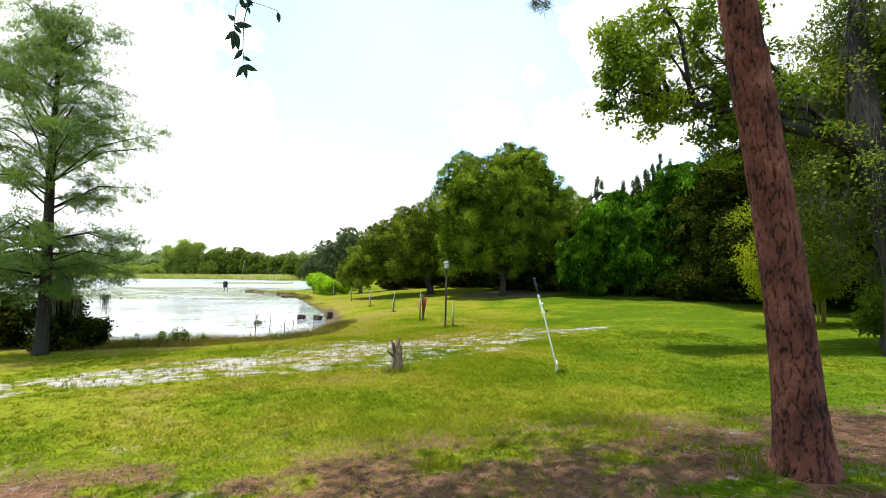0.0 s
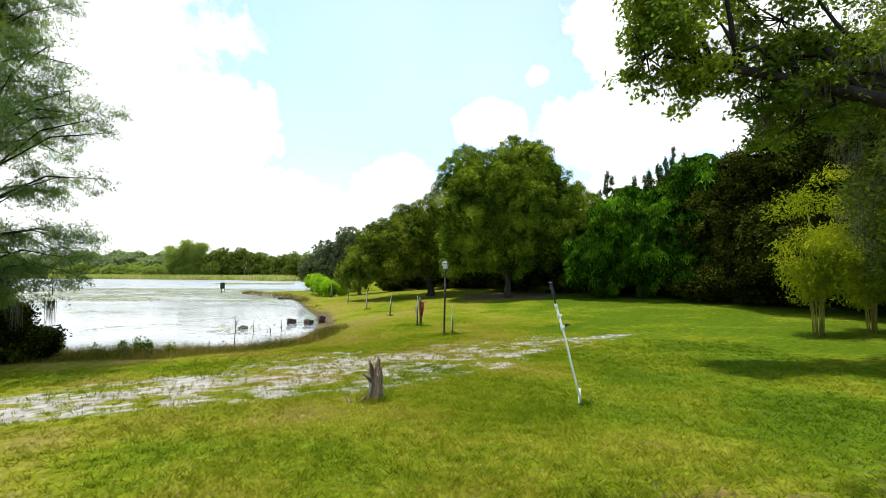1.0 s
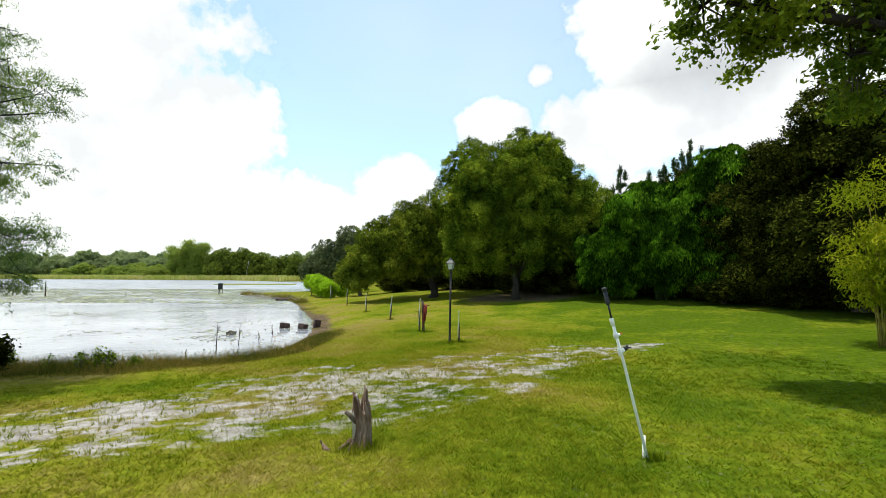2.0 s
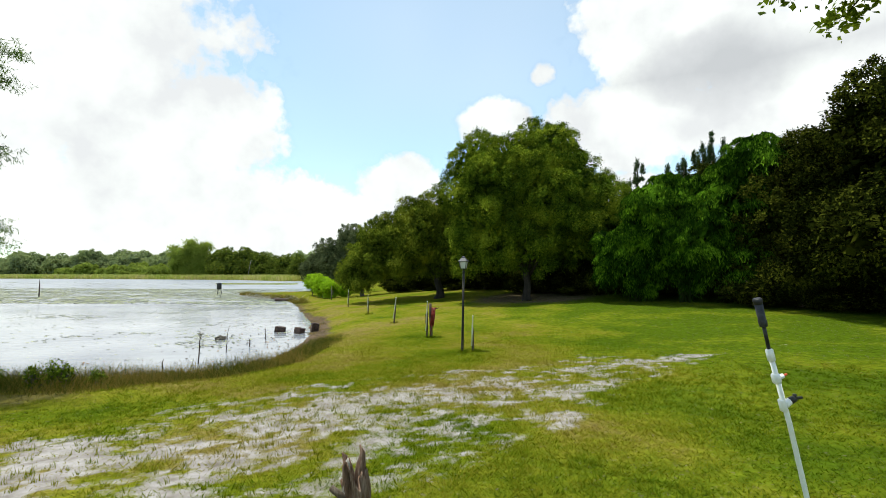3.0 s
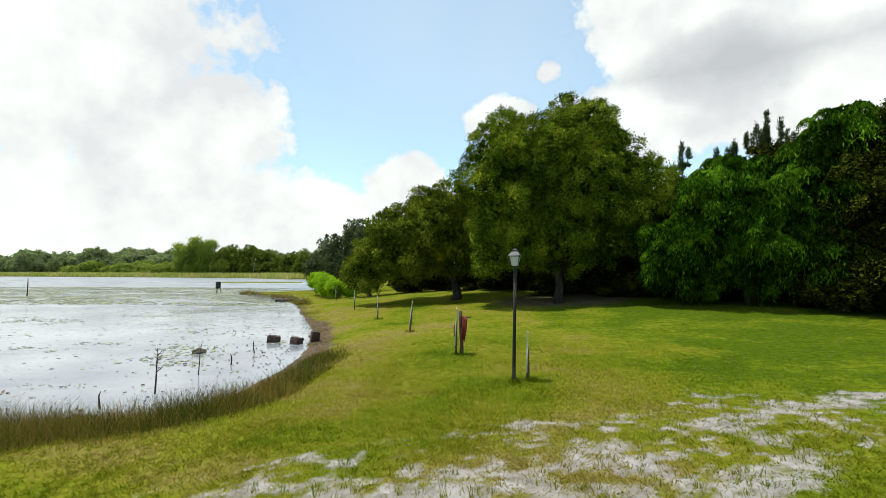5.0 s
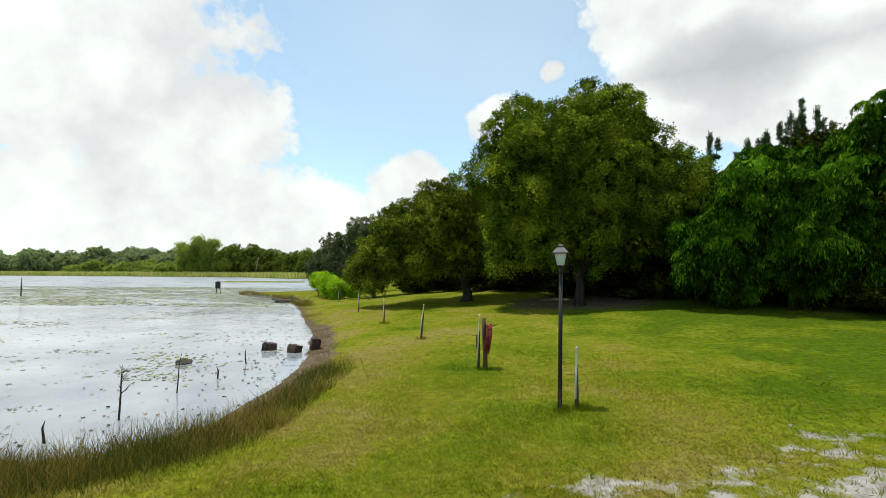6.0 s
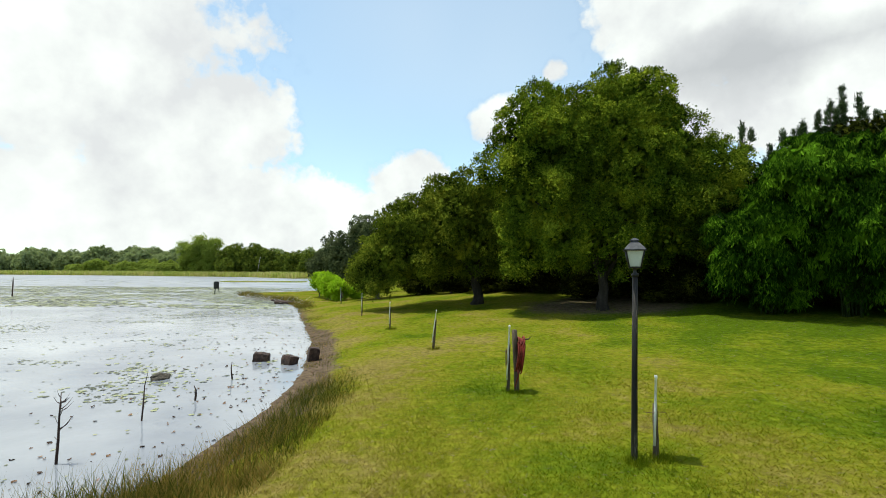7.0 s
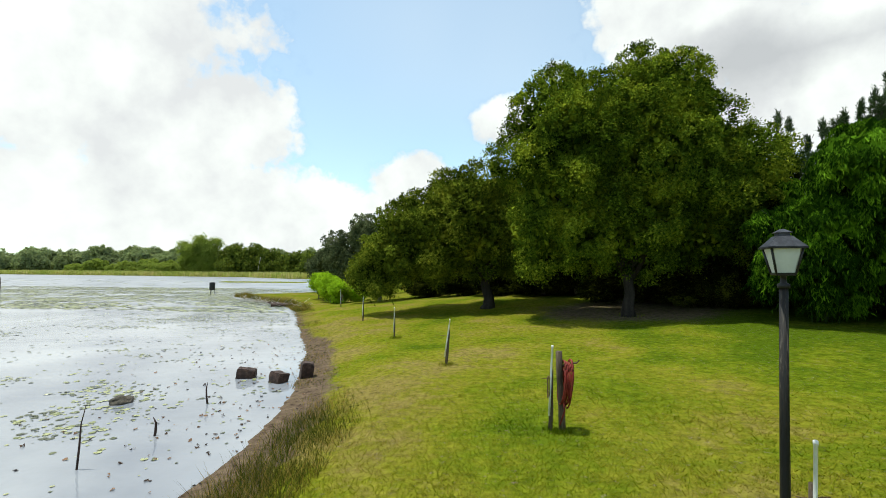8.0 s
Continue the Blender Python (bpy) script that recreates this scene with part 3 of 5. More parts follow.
def reed_bed():
    x, y = sow(640000, -16, -4.0, 13.0, 25)
    d = shore_distance(x, y)
    p = step(-0.25, 0.2, d - 0.45 * step(16.8, 18.5, y)) * step(2.6, 0.8, d) * (0.35 + 0.65 * step(0.35, 0.6, fbm(x * 1.2, y * 1.2, 71))) * step(24, 20.5, y) * (1 - 0.65 * step(16.6, 18.0, y))
    k = rng.random(len(x)) < p
    x, y, d = x[k], y[k], d[k]
    h = rng.uniform(0.3, 1.0, len(x)) ** 1.3 * 1.4 * (0.18 + 0.30 * fbm(x * 0.9, y * 0.9, 72)) * (1 - 0.2 * step(16.5, 18.5, y)) * (1 + 0.08 * step(-6.0, -7.5, x)) * (1 - 0.72 * step(0.7, 2.3, d)) * (1 - 0.5 * step(19, 24, y))
    v, f = blades(x, y, height(x, y, d) - 0.02, h, rng.uniform(0.006, 0.013, len(x)), rng.uniform(0.1, 1.0, len(x)))
    x, y = sow(420000, -27, -5.5, 24, 62)
    d = shore_distance(x, y)
    k = rng.random(len(x)) < step(-0.15, 0.15, d) * step(1.5, 0.5, d + 1.1 * (fbm(x * 0.7, y * 0.7, 74) - 0.5)) * (0.25 + 0.75 * step(0.4, 0.6, fbm(x * 0.8, y * 0.8, 75)))
    x, y, d = x[k], y[k], d[k]
    h = rng.uniform(0.3, 1.0, len(x)) * (0.08 + 0.95 * step(40, 50, y) * fbm(x * 0.5, y * 0.5, 76))
    w, g = blades(x, y, height(x, y, d) - 0.02, h, rng.uniform(0.012, 0.025, len(x)), rng.uniform(0.1, 1.0, len(x)))
    v, f = np.concatenate([v, w]), np.concatenate([f, g + len(v)])
    tagged(new("reeds", mesh_from("reeds", v, f, M_REED)), "olive and brown tall grass along the lake edge", "reeds", kind="stuff")


reed_bed()


def marsh():
    n = 60000
    t = rng.random(n)
    x = -30 - 330 * t
    y = np.interp(x, [-320, -180, -95, -52, -27], [240, 216, 190, 150, 98]) + rng.random(n) ** 1.6 * 22 - 1
    d = shore_distance(x, y)
    k = (d > -1) & (x < -62)
    x, y, d = x[k], y[k], d[k]
    a, b = sow(2600, -60, -41, 111, 115)
    x, y, d = np.concatenate([x, a]), np.concatenate([y, b]), np.concatenate([d, shore_distance(a, b)])
    v, f = blades(x, y, np.maximum(height(x, y, d), WATER) - 0.05, np.where(y < 118, 0.14, 1.0) * rng.uniform(0.8, 2.4, len(x)), rng.uniform(0.3, 0.8, len(x)), rng.uniform(0.05, 0.4, len(x)))
    tagged(new("marsh_grass", mesh_from("marsh_grass", v, f, M_MARSH)), "yellow-green marsh grass along the far lake shore", "grass", kind="stuff")


marsh()


def straw():
    x, y = sow(26000, -5, 6, 0.8, 5.2)
    k = rng.random(len(x)) < litter_cover(x, y) * 0.9 + 0.04
    x, y = x[k], y[k]
    z = height(x, y) + rng.uniform(0.004, 0.02, len(x))
    a, l, w = rng.random(len(x)) * 6.283, rng.uniform(0.025, 0.07, len(x)), 0.0018
    cx, sy = np.cos(a), np.sin(a)
    v = np.stack([np.stack([x - cx * l - sy * w, y - sy * l + cx * w, z], -1), np.stack([x - cx * l + sy * w, y - sy * l - cx * w, z], -1),
                  np.stack([x + cx * l + sy * w, y + sy * l - cx * w, z + 0.008], -1), np.stack([x + cx * l - sy * w, y + sy * l + cx * w, z + 0.008], -1)], 1)
    tagged(new("pine_straw", mesh_from("pine_straw", v.reshape(-1, 3), np.arange(len(x) * 4).reshape(-1, 4), M_STRAW)),
           "fallen brown pine needles on bare ground", "pine straw", kind="stuff")


straw()


def discs(x, y, z, r, mat, name, tilt=0.04):
    n = len(x)
    a0 = rng.random(n) * 6.283
    ring = [np.stack([x + r * np.cos(a0 + k), y + r * np.sin(a0 + k), z + r * tilt * rng.normal(size=n)], -1) for k in np.linspace(0.25, 6.03, 9)]
    v = np.stack([np.stack([x, y, z], -1)] + ring, 1)
    f = np.arange(n)[:, None] * 10 + np.arange(10)[None]
    return new(name, mesh_from(name, v.reshape(-1, 3), f, mat))


def lily_pads():
    xs, ys, rs = [], [], []
    for n, x0, x1, y0, y1, cut, r in ((7000, -14, -5.2, 16, 27, 0.65, 0.022), (34000, -30, -6, 20, 48, 0.59, 0.046), (52000, -80, -14, 42, 80, 0.47, 0.15), (5000, -160, -50, 70, 130, 0.62, 0.35)):
        x, y = sow(n, x0, x1, y0, y1)
        d = shore_distance(x, y)
        m = fbm(x * 0.22, y * 0.5, 81) * 0.6 + fbm(x * 1.2, y * 1.2, 82, 2) * 0.4
        m = m + 0.15 * np.exp(-((x + 15) / 5) ** 2 - ((y - 40) / 6) ** 2) - 0.05 * np.exp(-((y - 30) / 9) ** 2)
        k = (d < -0.25) & (rng.random(n) < 0.03 + step(cut - 0.08, cut + 0.06, m) * 0.8)
        xs.append(x[k])
        ys.append(y[k])
        rs.append(r * rng.uniform(0.5, 1.4, k.sum()))
    x, y, r = map(np.concatenate, (xs, ys, rs))
    tagged(discs(x, y, np.full(len(x), WATER + 0.008), r, M_PAD, "lily_pads", 0.05), "floating green and yellowing lily pads", "lily pads", kind="stuff")
    x, y = sow(1000, -12, -5.2, 16.5, 30)
    d = shore_distance(x, y)
    k = (d < 0.5) & (rng.random(len(x)) < step(-4.5, 0.3, d) * 0.75 + 0.03)
    x, y, d = x[k], y[k], d[k]
    tagged(discs(x, y, np.maximum(height(x, y, d), WATER) + 0.014, rng.uniform(0.01, 0.036, len(x)), M_DEADLEAF, "dead_leaves", 0.35),
           "dark dead leaves floating by the shore", "dead leaves", kind="stuff")


lily_pads()


# ---- trees ----
def leaf_cloud(lobes, sprigs, per, size, spread_r, droop=0.2, aspect=0.5, hollow=0.5, flat=1.0, cap=-0.85):
    """Leaves in sprigs over the outer parts of lobes (cx, cy, cz, rx, ry, rz)."""
    lobes = np.asarray(lobes, float)
    w = (lobes[:, 3] * lobes[:, 4] + lobes[:, 3] * lobes[:, 5]) ** 0.9
    pick = rng.choice(len(lobes), sprigs, p=w / w.sum())
    dirs = rng.normal(size=(sprigs, 3))
    dirs /= np.linalg.norm(dirs, axis=1, keepdims=True)
    dirs[:, 2] = np.where(dirs[:, 2] < cap, -dirs[:, 2] * 0.6, dirs[:, 2])
    rad = hollow + (1 - hollow) * rng.random(sprigs) ** 0.5
    rad *= 1 + 0.25 * (rng.random(sprigs) ** 3)
    c = lobes[pick, :3] + dirs * lobes[pick, 3:] * rad[:, None]
    n = sprigs * per
    c = np.repeat(c, per, 0) + rng.normal(size=(n, 3)) * spread_r * np.array([1, 1, 0.7 * flat])
    out = np.repeat(dirs, per, 0)
    way = out * 0.6 + rng.normal(size=(n, 3)) * 0.7 + np.array([0, 0, -droop])
    way /= np.linalg.norm(way, axis=1, keepdims=True)
    nor = rng.normal(size=(n, 3)) * 0.38 + out * 0.8 + np.array([0, 0, 0.55])
    side = np.cross(way, nor)
    side /= np.linalg.norm(side, axis=1, keepdims=True) + 1e-9
    up = np.cross(side, way)
    s = (size * rng.uniform(0.6, 1.4, n))[:, None]
    v = np.stack([c - way * s * 0.5, c + side * s * aspect * 0.5 + up * s * 0.08, c + way * s * 0.5, c - side * s * aspect * 0.5 + up * s * 0.08], 1)
    return v.reshape(-1, 3), np.arange(n * 4).reshape(-1, 4)


def make_lobes(n, centre, radii, lobe, low=-1.0, seed=1):
    """Lobes over a crown's ellipsoid, above the share low of its height."""
    g = np.random.default_rng(seed)
    out = []
    while len(out) < n:
        d = g.normal(size=3)
        d /= np.linalg.norm(d)
        if d[2] < low:
            continue
        k = g.uniform(0.35, 0.82)
        r = lobe * g.uniform(0.7, 1.3)
        out.append((*(np.array(centre) + d * np.array(radii) * k), r, r, r * g.uniform(0.65, 0.95)))
    return out


def crown_clumps(domes, clump, gap, low, seed):
    """Centres, outward ways and sizes of leafy clumps over the joined surface of domes (cx, cy, cz, rx, ry, rz)."""
    g = np.random.default_rng(seed)
    domes = np.asarray(domes, float)
    c, r = domes[:, :3], domes[:, 3:]
    area = r[:, 0] * r[:, 1] + r[:, 1] * r[:, 2] + r[:, 0] * r[:, 2]
    n = int(min(15000, 60 * area.sum() / (clump * clump)))
    pick = g.choice(len(domes), n, p=area / area.sum())
    d = g.normal(size=(n, 3))
    d /= np.linalg.norm(d, axis=1, keepdims=True)
    p = c[pick] + d * r[pick] * g.uniform(0.86, 1.06, n)[:, None]
    depth = np.linalg.norm((p[:, None] - c[None]) / r[None], axis=2)
    depth[np.arange(n), pick] = 9
    keep = (depth.min(1) > 0.9) & (p[:, 2] > low)
    p, d, pick = p[keep], d[keep] / r[pick[keep]], pick[keep]
    d /= np.linalg.norm(d, axis=1, keepdims=True)
    got = []
    for k in range(len(p)):
        if not got or np.min(((p[got] - p[k]) ** 2).sum(1)) > (gap * clump) ** 2:
            got.append(k)
    return p[got], d[got], clump * g.uniform(0.6, 1.35, len(got))


def crown(domes, leaf, size, leaves, clump=0.6, gap=1.0, low=-9.0, aspect=0.5, droop=0.15, tall=1.15, fill=0.12, seed=1, tuft=1.0, bough=0.0):
    """A crown of dense clumps of leaves with dark gaps between them, filled inside with large leaves added to block the
    light; bough sets rounded boughs over the domes that carry the clumps.
    """
    g = np.random.default_rng(seed)
    if bough:
        domes = [(*c[:3], *(max(0.4 * q, q - 0.45 * bough - 0.8 * clump) for q in c[3:])) for c in domes]
        p, d, w = crown_clumps(domes, bough, 1.45, low, seed + 500)
        p = p - d * w[:, None] * 0.45
        p, d, w = crown_clumps(np.concatenate([p, (w * 0.95)[:, None], (w * 0.95)[:, None], (w * 0.85)[:, None]], 1), clump, gap, low, seed)
    else:
        p, d, w = crown_clumps(domes, clump, gap, low, seed)
    share = w ** 2 / (w ** 2).sum()
    k = g.choice(len(p), leaves, p=share)
    out, r = d[k], w[k][:, None]
    way = g.normal(size=(leaves, 3)) * 0.75 + out * 0.55 + np.array([0, 0, 0.35])
    way /= np.linalg.norm(way, axis=1, keepdims=True)
    far = (g.random(leaves) ** 0.45 * (1 + 0.55 * tuft * g.random(leaves) ** 5))[:, None]
    c = p[k] + way * far * r * np.array([1, 1, tall]) - np.array([0, 0, 1]) * droop * r * far ** 2
    m = int(leaves * fill)
    dm = np.asarray(domes, float)
    vol = dm[:, 3] * dm[:, 4] * dm[:, 5]
    q = g.choice(len(dm), m, p=vol / vol.sum())
    e = g.normal(size=(m, 3))
    e /= np.linalg.norm(e, axis=1, keepdims=True)
    inside = dm[q, :3] + e * dm[q, 3:] * g.uniform(0.35, 0.95, m)[:, None]
    inside = inside[inside[:, 2] > low + 0.2]
    m = len(inside)
    big = max(size * 2.6, clump * 0.55)
    c, out = np.concatenate([c, inside]), np.concatenate([out * 0.3 + way * 0.8, g.normal(size=(m, 3))])
    n = leaves + m
    s = np.concatenate([size * g.uniform(0.6, 1.4, leaves), big * g.uniform(0.7, 1.3, m)])[:, None]
    run = out * 0.5 + g.normal(size=(n, 3)) * 0.7 + np.array([0, 0, -droop * 2])
    run /= np.linalg.norm(run, axis=1, keepdims=True)
    nor = g.normal(size=(n, 3)) * 0.34 + out * 0.9 + np.array([0, 0, 0.25])
    side = np.cross(run, nor)
    side /= np.linalg.norm(side, axis=1, keepdims=True) + 1e-9
    up = np.cross(side, run)
    wide = np.concatenate([np.full(leaves, aspect), np.full(m, 0.8)])[:, None] * 0.5
    v = np.stack([c - run * s * 0.5, c + side * s * wide + up * s * 0.08, c + run * s * 0.5, c - side * s * wide + up * s * 0.08], 1)
    return mesh_from("crown", v.reshape(-1, 3), np.arange(n * 4).reshape(-1, 4), leaf)


def trunk_shape(height_, radius, lobes, lean=(0, 0), limbs=10, n=12, seed=1, split=0.3, flare=1.5):
    g = random.Random(seed)
    s = Shape()
    top = Vector((lean[0], lean[1], height_))
    pts = [top * t + Vector((g.uniform(-1, 1), g.uniform(-1, 1), 0)) * radius * 0.5 * (0 < t) for t in (0, 0.04, 0.12, 0.25, 0.45, 0.65, 0.85, 1)]
    s.ring([Vector((0, 0, -0.25))] + pts, [radius * k for k in (flare * 1.1, flare, 1.2, 1.0, 0.92, 0.75, 0.5, 0.3, 0.1)], n, wobble=0.18)
    for c in g.sample(list(lobes), min(limbs, len(lobes))):
        t = g.uniform(split, 0.75)
        a, b = top * t, Vector(c[:3])
        mid = a.lerp(b, 0.5) + Vector((g.uniform(-0.2, 0.2), g.uniform(-0.2, 0.2), 0.12 * (b - a).length))
        r = radius * (1 - t) * 0.6
        s.ring([a, a.lerp(mid, 0.6), mid, mid.lerp(b, 0.6), b], [r, r * 0.75, r * 0.6, r * 0.4, r * 0.15], 7, wobble=0.15)
    return s


def tree(name, place, label, lobes, leaf, bark=None, height_=5.0, radius=0.2, sprigs=4000, per=8, size=0.14, spread_r=0.16, limbs=10, lean=(0, 0), seed=1,
         category="tree", group="", split=0.3, droop=0.2, aspect=0.5, hollow=0.5, flat=1.0, cap=-0.85):
    ob = thing(name, place, label, category, group)
    part("trunk", trunk_shape(height_, radius, lobes, lean, limbs, seed=seed, split=split).mesh("trunk", bark or M_BARK), ob)
    v, f = leaf_cloud(lobes, sprigs, per, size, spread_r, droop, aspect, hollow, flat, cap)
    part("crown", mesh_from("crown", v, f, leaf), ob)
    return ob


def crowned_tree(name, place, label, domes, leaf, bark, height_, radius, leaves, size, group="", category="tree", limbs=14, split=0.2, seed=1, lean=(0, 0), **shape):
    ob = thing(name, place, label, category, group)
    g = random.Random(seed)
    ends = [(c[0] + g.uniform(-0.6, 0.6) * c[3], c[1] + g.uniform(-0.6, 0.6) * c[4], c[2] + g.uniform(-0.2, 0.7) * c[5]) for c in domes for _ in range(max(1, limbs // len(domes)))]
    part("trunk", trunk_shape(height_, radius, ends, lean, limbs, seed=seed, split=split).mesh("trunk", bark), ob)
    part("crown", crown(domes, leaf, size, leaves, seed=seed, **shape), ob)
    return ob


def on_ground(x, y, sink=0.03):
    return (x, y, float(height(np.array([x]), np.array([y]))[0]) - sink)


# the big round tree on the lawn
domes = [(-2.4, 0, 6.4, 3.0, 3.0, 4.3), (1.5, 0.2, 6.8, 3.2, 3.3, 4.5), (3.9, 0.2, 5.5, 2.4, 2.8, 3.1), (-0.6, 0.2, 3.8, 4.3, 2.4, 2.7), (-3.5, 0, 3.4, 2.0, 2.2, 2.3), (2.8, 0.5, 3.6, 3.3, 2.3, 2.2), (0.5, -0.3, 8.8, 2.1, 1.9, 2.2)]
crowned_tree("broadleaf_tree", on_ground(3.75, 32.5), "large round-crowned green tree with a forked trunk on the lawn", domes, M_BIG, M_SHADEBARK, 8.0, 0.20, 230000, 0.105, limbs=28, split=0.15, seed=3,
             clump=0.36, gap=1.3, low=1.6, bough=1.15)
# the low spreading tree beside it
domes = [(-0.6, 0, 4.5, 3.6, 3.3, 2.9), (-3.2, -0.2, 3.6, 2.9, 3.0, 2.6), (-5.6, -0.4, 1.7, 1.5, 1.5, 1.8), (1.8, 0, 4.2, 2.9, 3.1, 2.7), (-4.4, -0.6, 2.5, 2.1, 2.3, 1.9), (-1.6, -0.2, 3.0, 3.2, 2.0, 1.8)]
crowned_tree("broadleaf_tree", on_ground(-1.75, 37.0), "low spreading olive-green tree with a thick dark trunk", domes, M_OLIVE, M_SHADEBARK, 4.8, 0.26, 120000, 0.12, limbs=20, split=0.25, seed=5,
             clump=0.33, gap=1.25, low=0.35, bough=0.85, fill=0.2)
domes = [(1.0, 0, 6.0, 2.4, 2.6, 2.8), (-1.9, 0, 4.6, 1.9, 2.1, 2.3), (2.6, 0, 4.0, 2.2, 2.4, 2.4), (0, 0, 3.2, 3.4, 3.0, 2.4)]
crowned_tree("oak_tree", on_ground(-15.2, 61), "dark grey-green oak standing beyond the lawn", domes, M_GREYOAK, M_SHADEBARK, 7, 0.3, 24000, 0.22, limbs=12, seed=6, clump=0.42, gap=1.25, bough=0.9)
domes = [(0, 0, 3.6, 2.4, 2.4, 2.0), (-1.4, 0, 2.6, 1.8, 1.8, 1.7), (1.6, 0, 2.4, 1.8, 1.8, 1.8)]
crowned_tree("oak_tree", on_ground(-19.6, 66), "small dark oak standing beyond the lawn", domes, M_GREYOAK, M_SHADEBARK, 5, 0.2, 12000, 0.24, limbs=8, seed=7, clump=0.45, gap=1.2, bough=0.8)
domes = [(0, 0, 3.0, 2.0, 2.4, 2.2), (-0.9, 0, 1.9, 1.7, 1.9, 1.6)]
crowned_tree("oak_tree", on_ground(-9.2, 46), "pale olive bushy tree behind the spreading tree", domes, M_OLIVE, M_BARK, 4, 0.16, 16000, 0.17, limbs=8, seed=8, clump=0.4, gap=1.2, bough=0.7)


# bamboo: arching culms with plumes of drooping leaves
def bamboo(name, place, label, leaf, tall, radius, culms, plumes, seed, sprigs, size=0.2, culm_r=0.025, group="", low=0.15, plump=1.0):
    g = random.Random(seed)
    ob = thing(name, place, label, "bamboo", group)
    lobes = []
    for i in range(culms):
        a, r0 = g.uniform(0, 6.283), g.uniform(0.03, 0.22) * radius * (0.4 if plump < 1 else 1)
        h, out = tall * g.uniform(0.5, 1.05), radius * g.uniform(0.4, 1.0)
        c, s = math.cos(a), math.sin(a)
        pts = [(c * (r0 + (out - r0) * t ** 2.2), s * (r0 + (out - r0) * t ** 2.2), h * (t - 0.18 * t ** 4) - 0.1 * (t == 0)) for t in (0, 0.2, 0.4, 0.6, 0.8, 1.0)]
        sh = Shape().ring(pts, [culm_r * k for k in (1, 1, 0.9, 0.75, 0.5, 0.2)], 6)
        part("culm", sh.mesh("culm", M_GREENCULM if plump > 1 else M_CULM), ob)
        for k in range(plumes):
            t = g.uniform(low, 1.0)
            rr = r0 + (out - r0) * t ** 2.2
            sz = (0.085 * tall + 0.1) * g.uniform(0.6, 1.3) * plump
            lobes.append((c * rr + g.uniform(-0.3, 0.3) * radius * 0.6, s * rr + g.uniform(-0.3, 0.3) * radius * 0.6, h * (t - 0.18 * t ** 4), sz, sz, sz * 0.75))
    if plump > 1:
        part("crown", crown(lobes, leaf, size, sprigs * 9, clump=0.05 * tall + 0.05, gap=1.25, aspect=0.24, droop=0.85, tall=0.7, fill=0.15, seed=seed), ob)
    else:
        v, f = leaf_cloud(lobes, sprigs, 8, size, size * 0.9, droop=0.9, aspect=0.28, hollow=0.25, cap=-0.25)
        part("crown", mesh_from("crown", v, f, leaf), ob)
    return ob


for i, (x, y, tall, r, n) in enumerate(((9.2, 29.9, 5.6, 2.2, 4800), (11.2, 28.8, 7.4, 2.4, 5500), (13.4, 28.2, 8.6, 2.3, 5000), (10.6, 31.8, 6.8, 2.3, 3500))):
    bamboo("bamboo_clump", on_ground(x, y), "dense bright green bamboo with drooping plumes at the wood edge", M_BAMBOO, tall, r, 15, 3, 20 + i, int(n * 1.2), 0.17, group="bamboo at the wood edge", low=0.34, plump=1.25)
bamboo("bamboo_clump", on_ground(10.6, 15.1), "small golden-yellow bamboo with thin bare culms on the lawn", M_GOLD, 5.2, 1.75, 14, 6, 31, 1050, 0.12, 0.014, low=0.3, plump=0.72)
bamboo("bamboo_clump", on_ground(12.5, 15.6), "small yellow-green bamboo with thin culms on the lawn", M_GOLD, 5.6, 1.5, 11, 7, 32, 1700, 0.12, 0.014, low=0.28, plump=0.8)

# the wood on the high side
WOOD = "dense dark wood-edge tree with leaves down to the ground"
front = [(14.9, 25.9, 8.4, 0), (16.4, 22.6, 10.6, 1), (17.2, 19.0, 10.4, 0), (17.8, 15.2, 10.0, 1), (16.8, 11.2, 8.4, 0), (8.0, 34.2, 6.0, 1)]
back = [(6.4, 37.0, 6.2), (14.4, 31.5, 8.2), (18.8, 26.5, 9.6), (20.5, 20.5, 11), (21, 14, 10.6), (3.4, 40.5, 5.6), (12.0, 36.5, 7.0), (0.4, 47, 5.6), (-4.5, 50, 5), (16.2, 7.0, 7.6), (19.6, 9.5, 9.0),
        (5.0, 44, 6.5), (9.4, 38.6, 6.4), (17.5, 29.5, 9), (1.4, 43.5, 5.6), (22, 25, 10.5)]
protos = []
for k in range(3):
    domes = [(0.2, 0, 4.9, 2.1, 2.1, 2.4), (-1.2, 0.4, 3.6, 1.8, 2.0, 2.2), (1.3, -0.5, 3.2, 1.8, 1.8, 2.2), (0, 0.9, 2.2, 2.5, 2.3, 2.0), (0.2, -0.8, 1.2, 2.6, 2.2, 1.3)]
    domes = [(x * math.cos(k * 2) - y * math.sin(k * 2), x * math.sin(k * 2) + y * math.cos(k * 2), z, a, b, c) for x, y, z, a, b, c in domes]
    x, y, h = front[k][:3] if k < 2 else back[0]
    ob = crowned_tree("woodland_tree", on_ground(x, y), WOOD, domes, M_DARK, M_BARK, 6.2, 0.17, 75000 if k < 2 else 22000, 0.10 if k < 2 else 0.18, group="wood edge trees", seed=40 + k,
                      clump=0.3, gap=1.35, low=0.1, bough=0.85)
    ob.scale = [h / 7.6] * 3
    protos.append(ob)
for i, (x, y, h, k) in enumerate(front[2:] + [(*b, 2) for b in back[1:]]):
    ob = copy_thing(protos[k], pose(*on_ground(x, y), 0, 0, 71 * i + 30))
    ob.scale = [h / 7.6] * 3
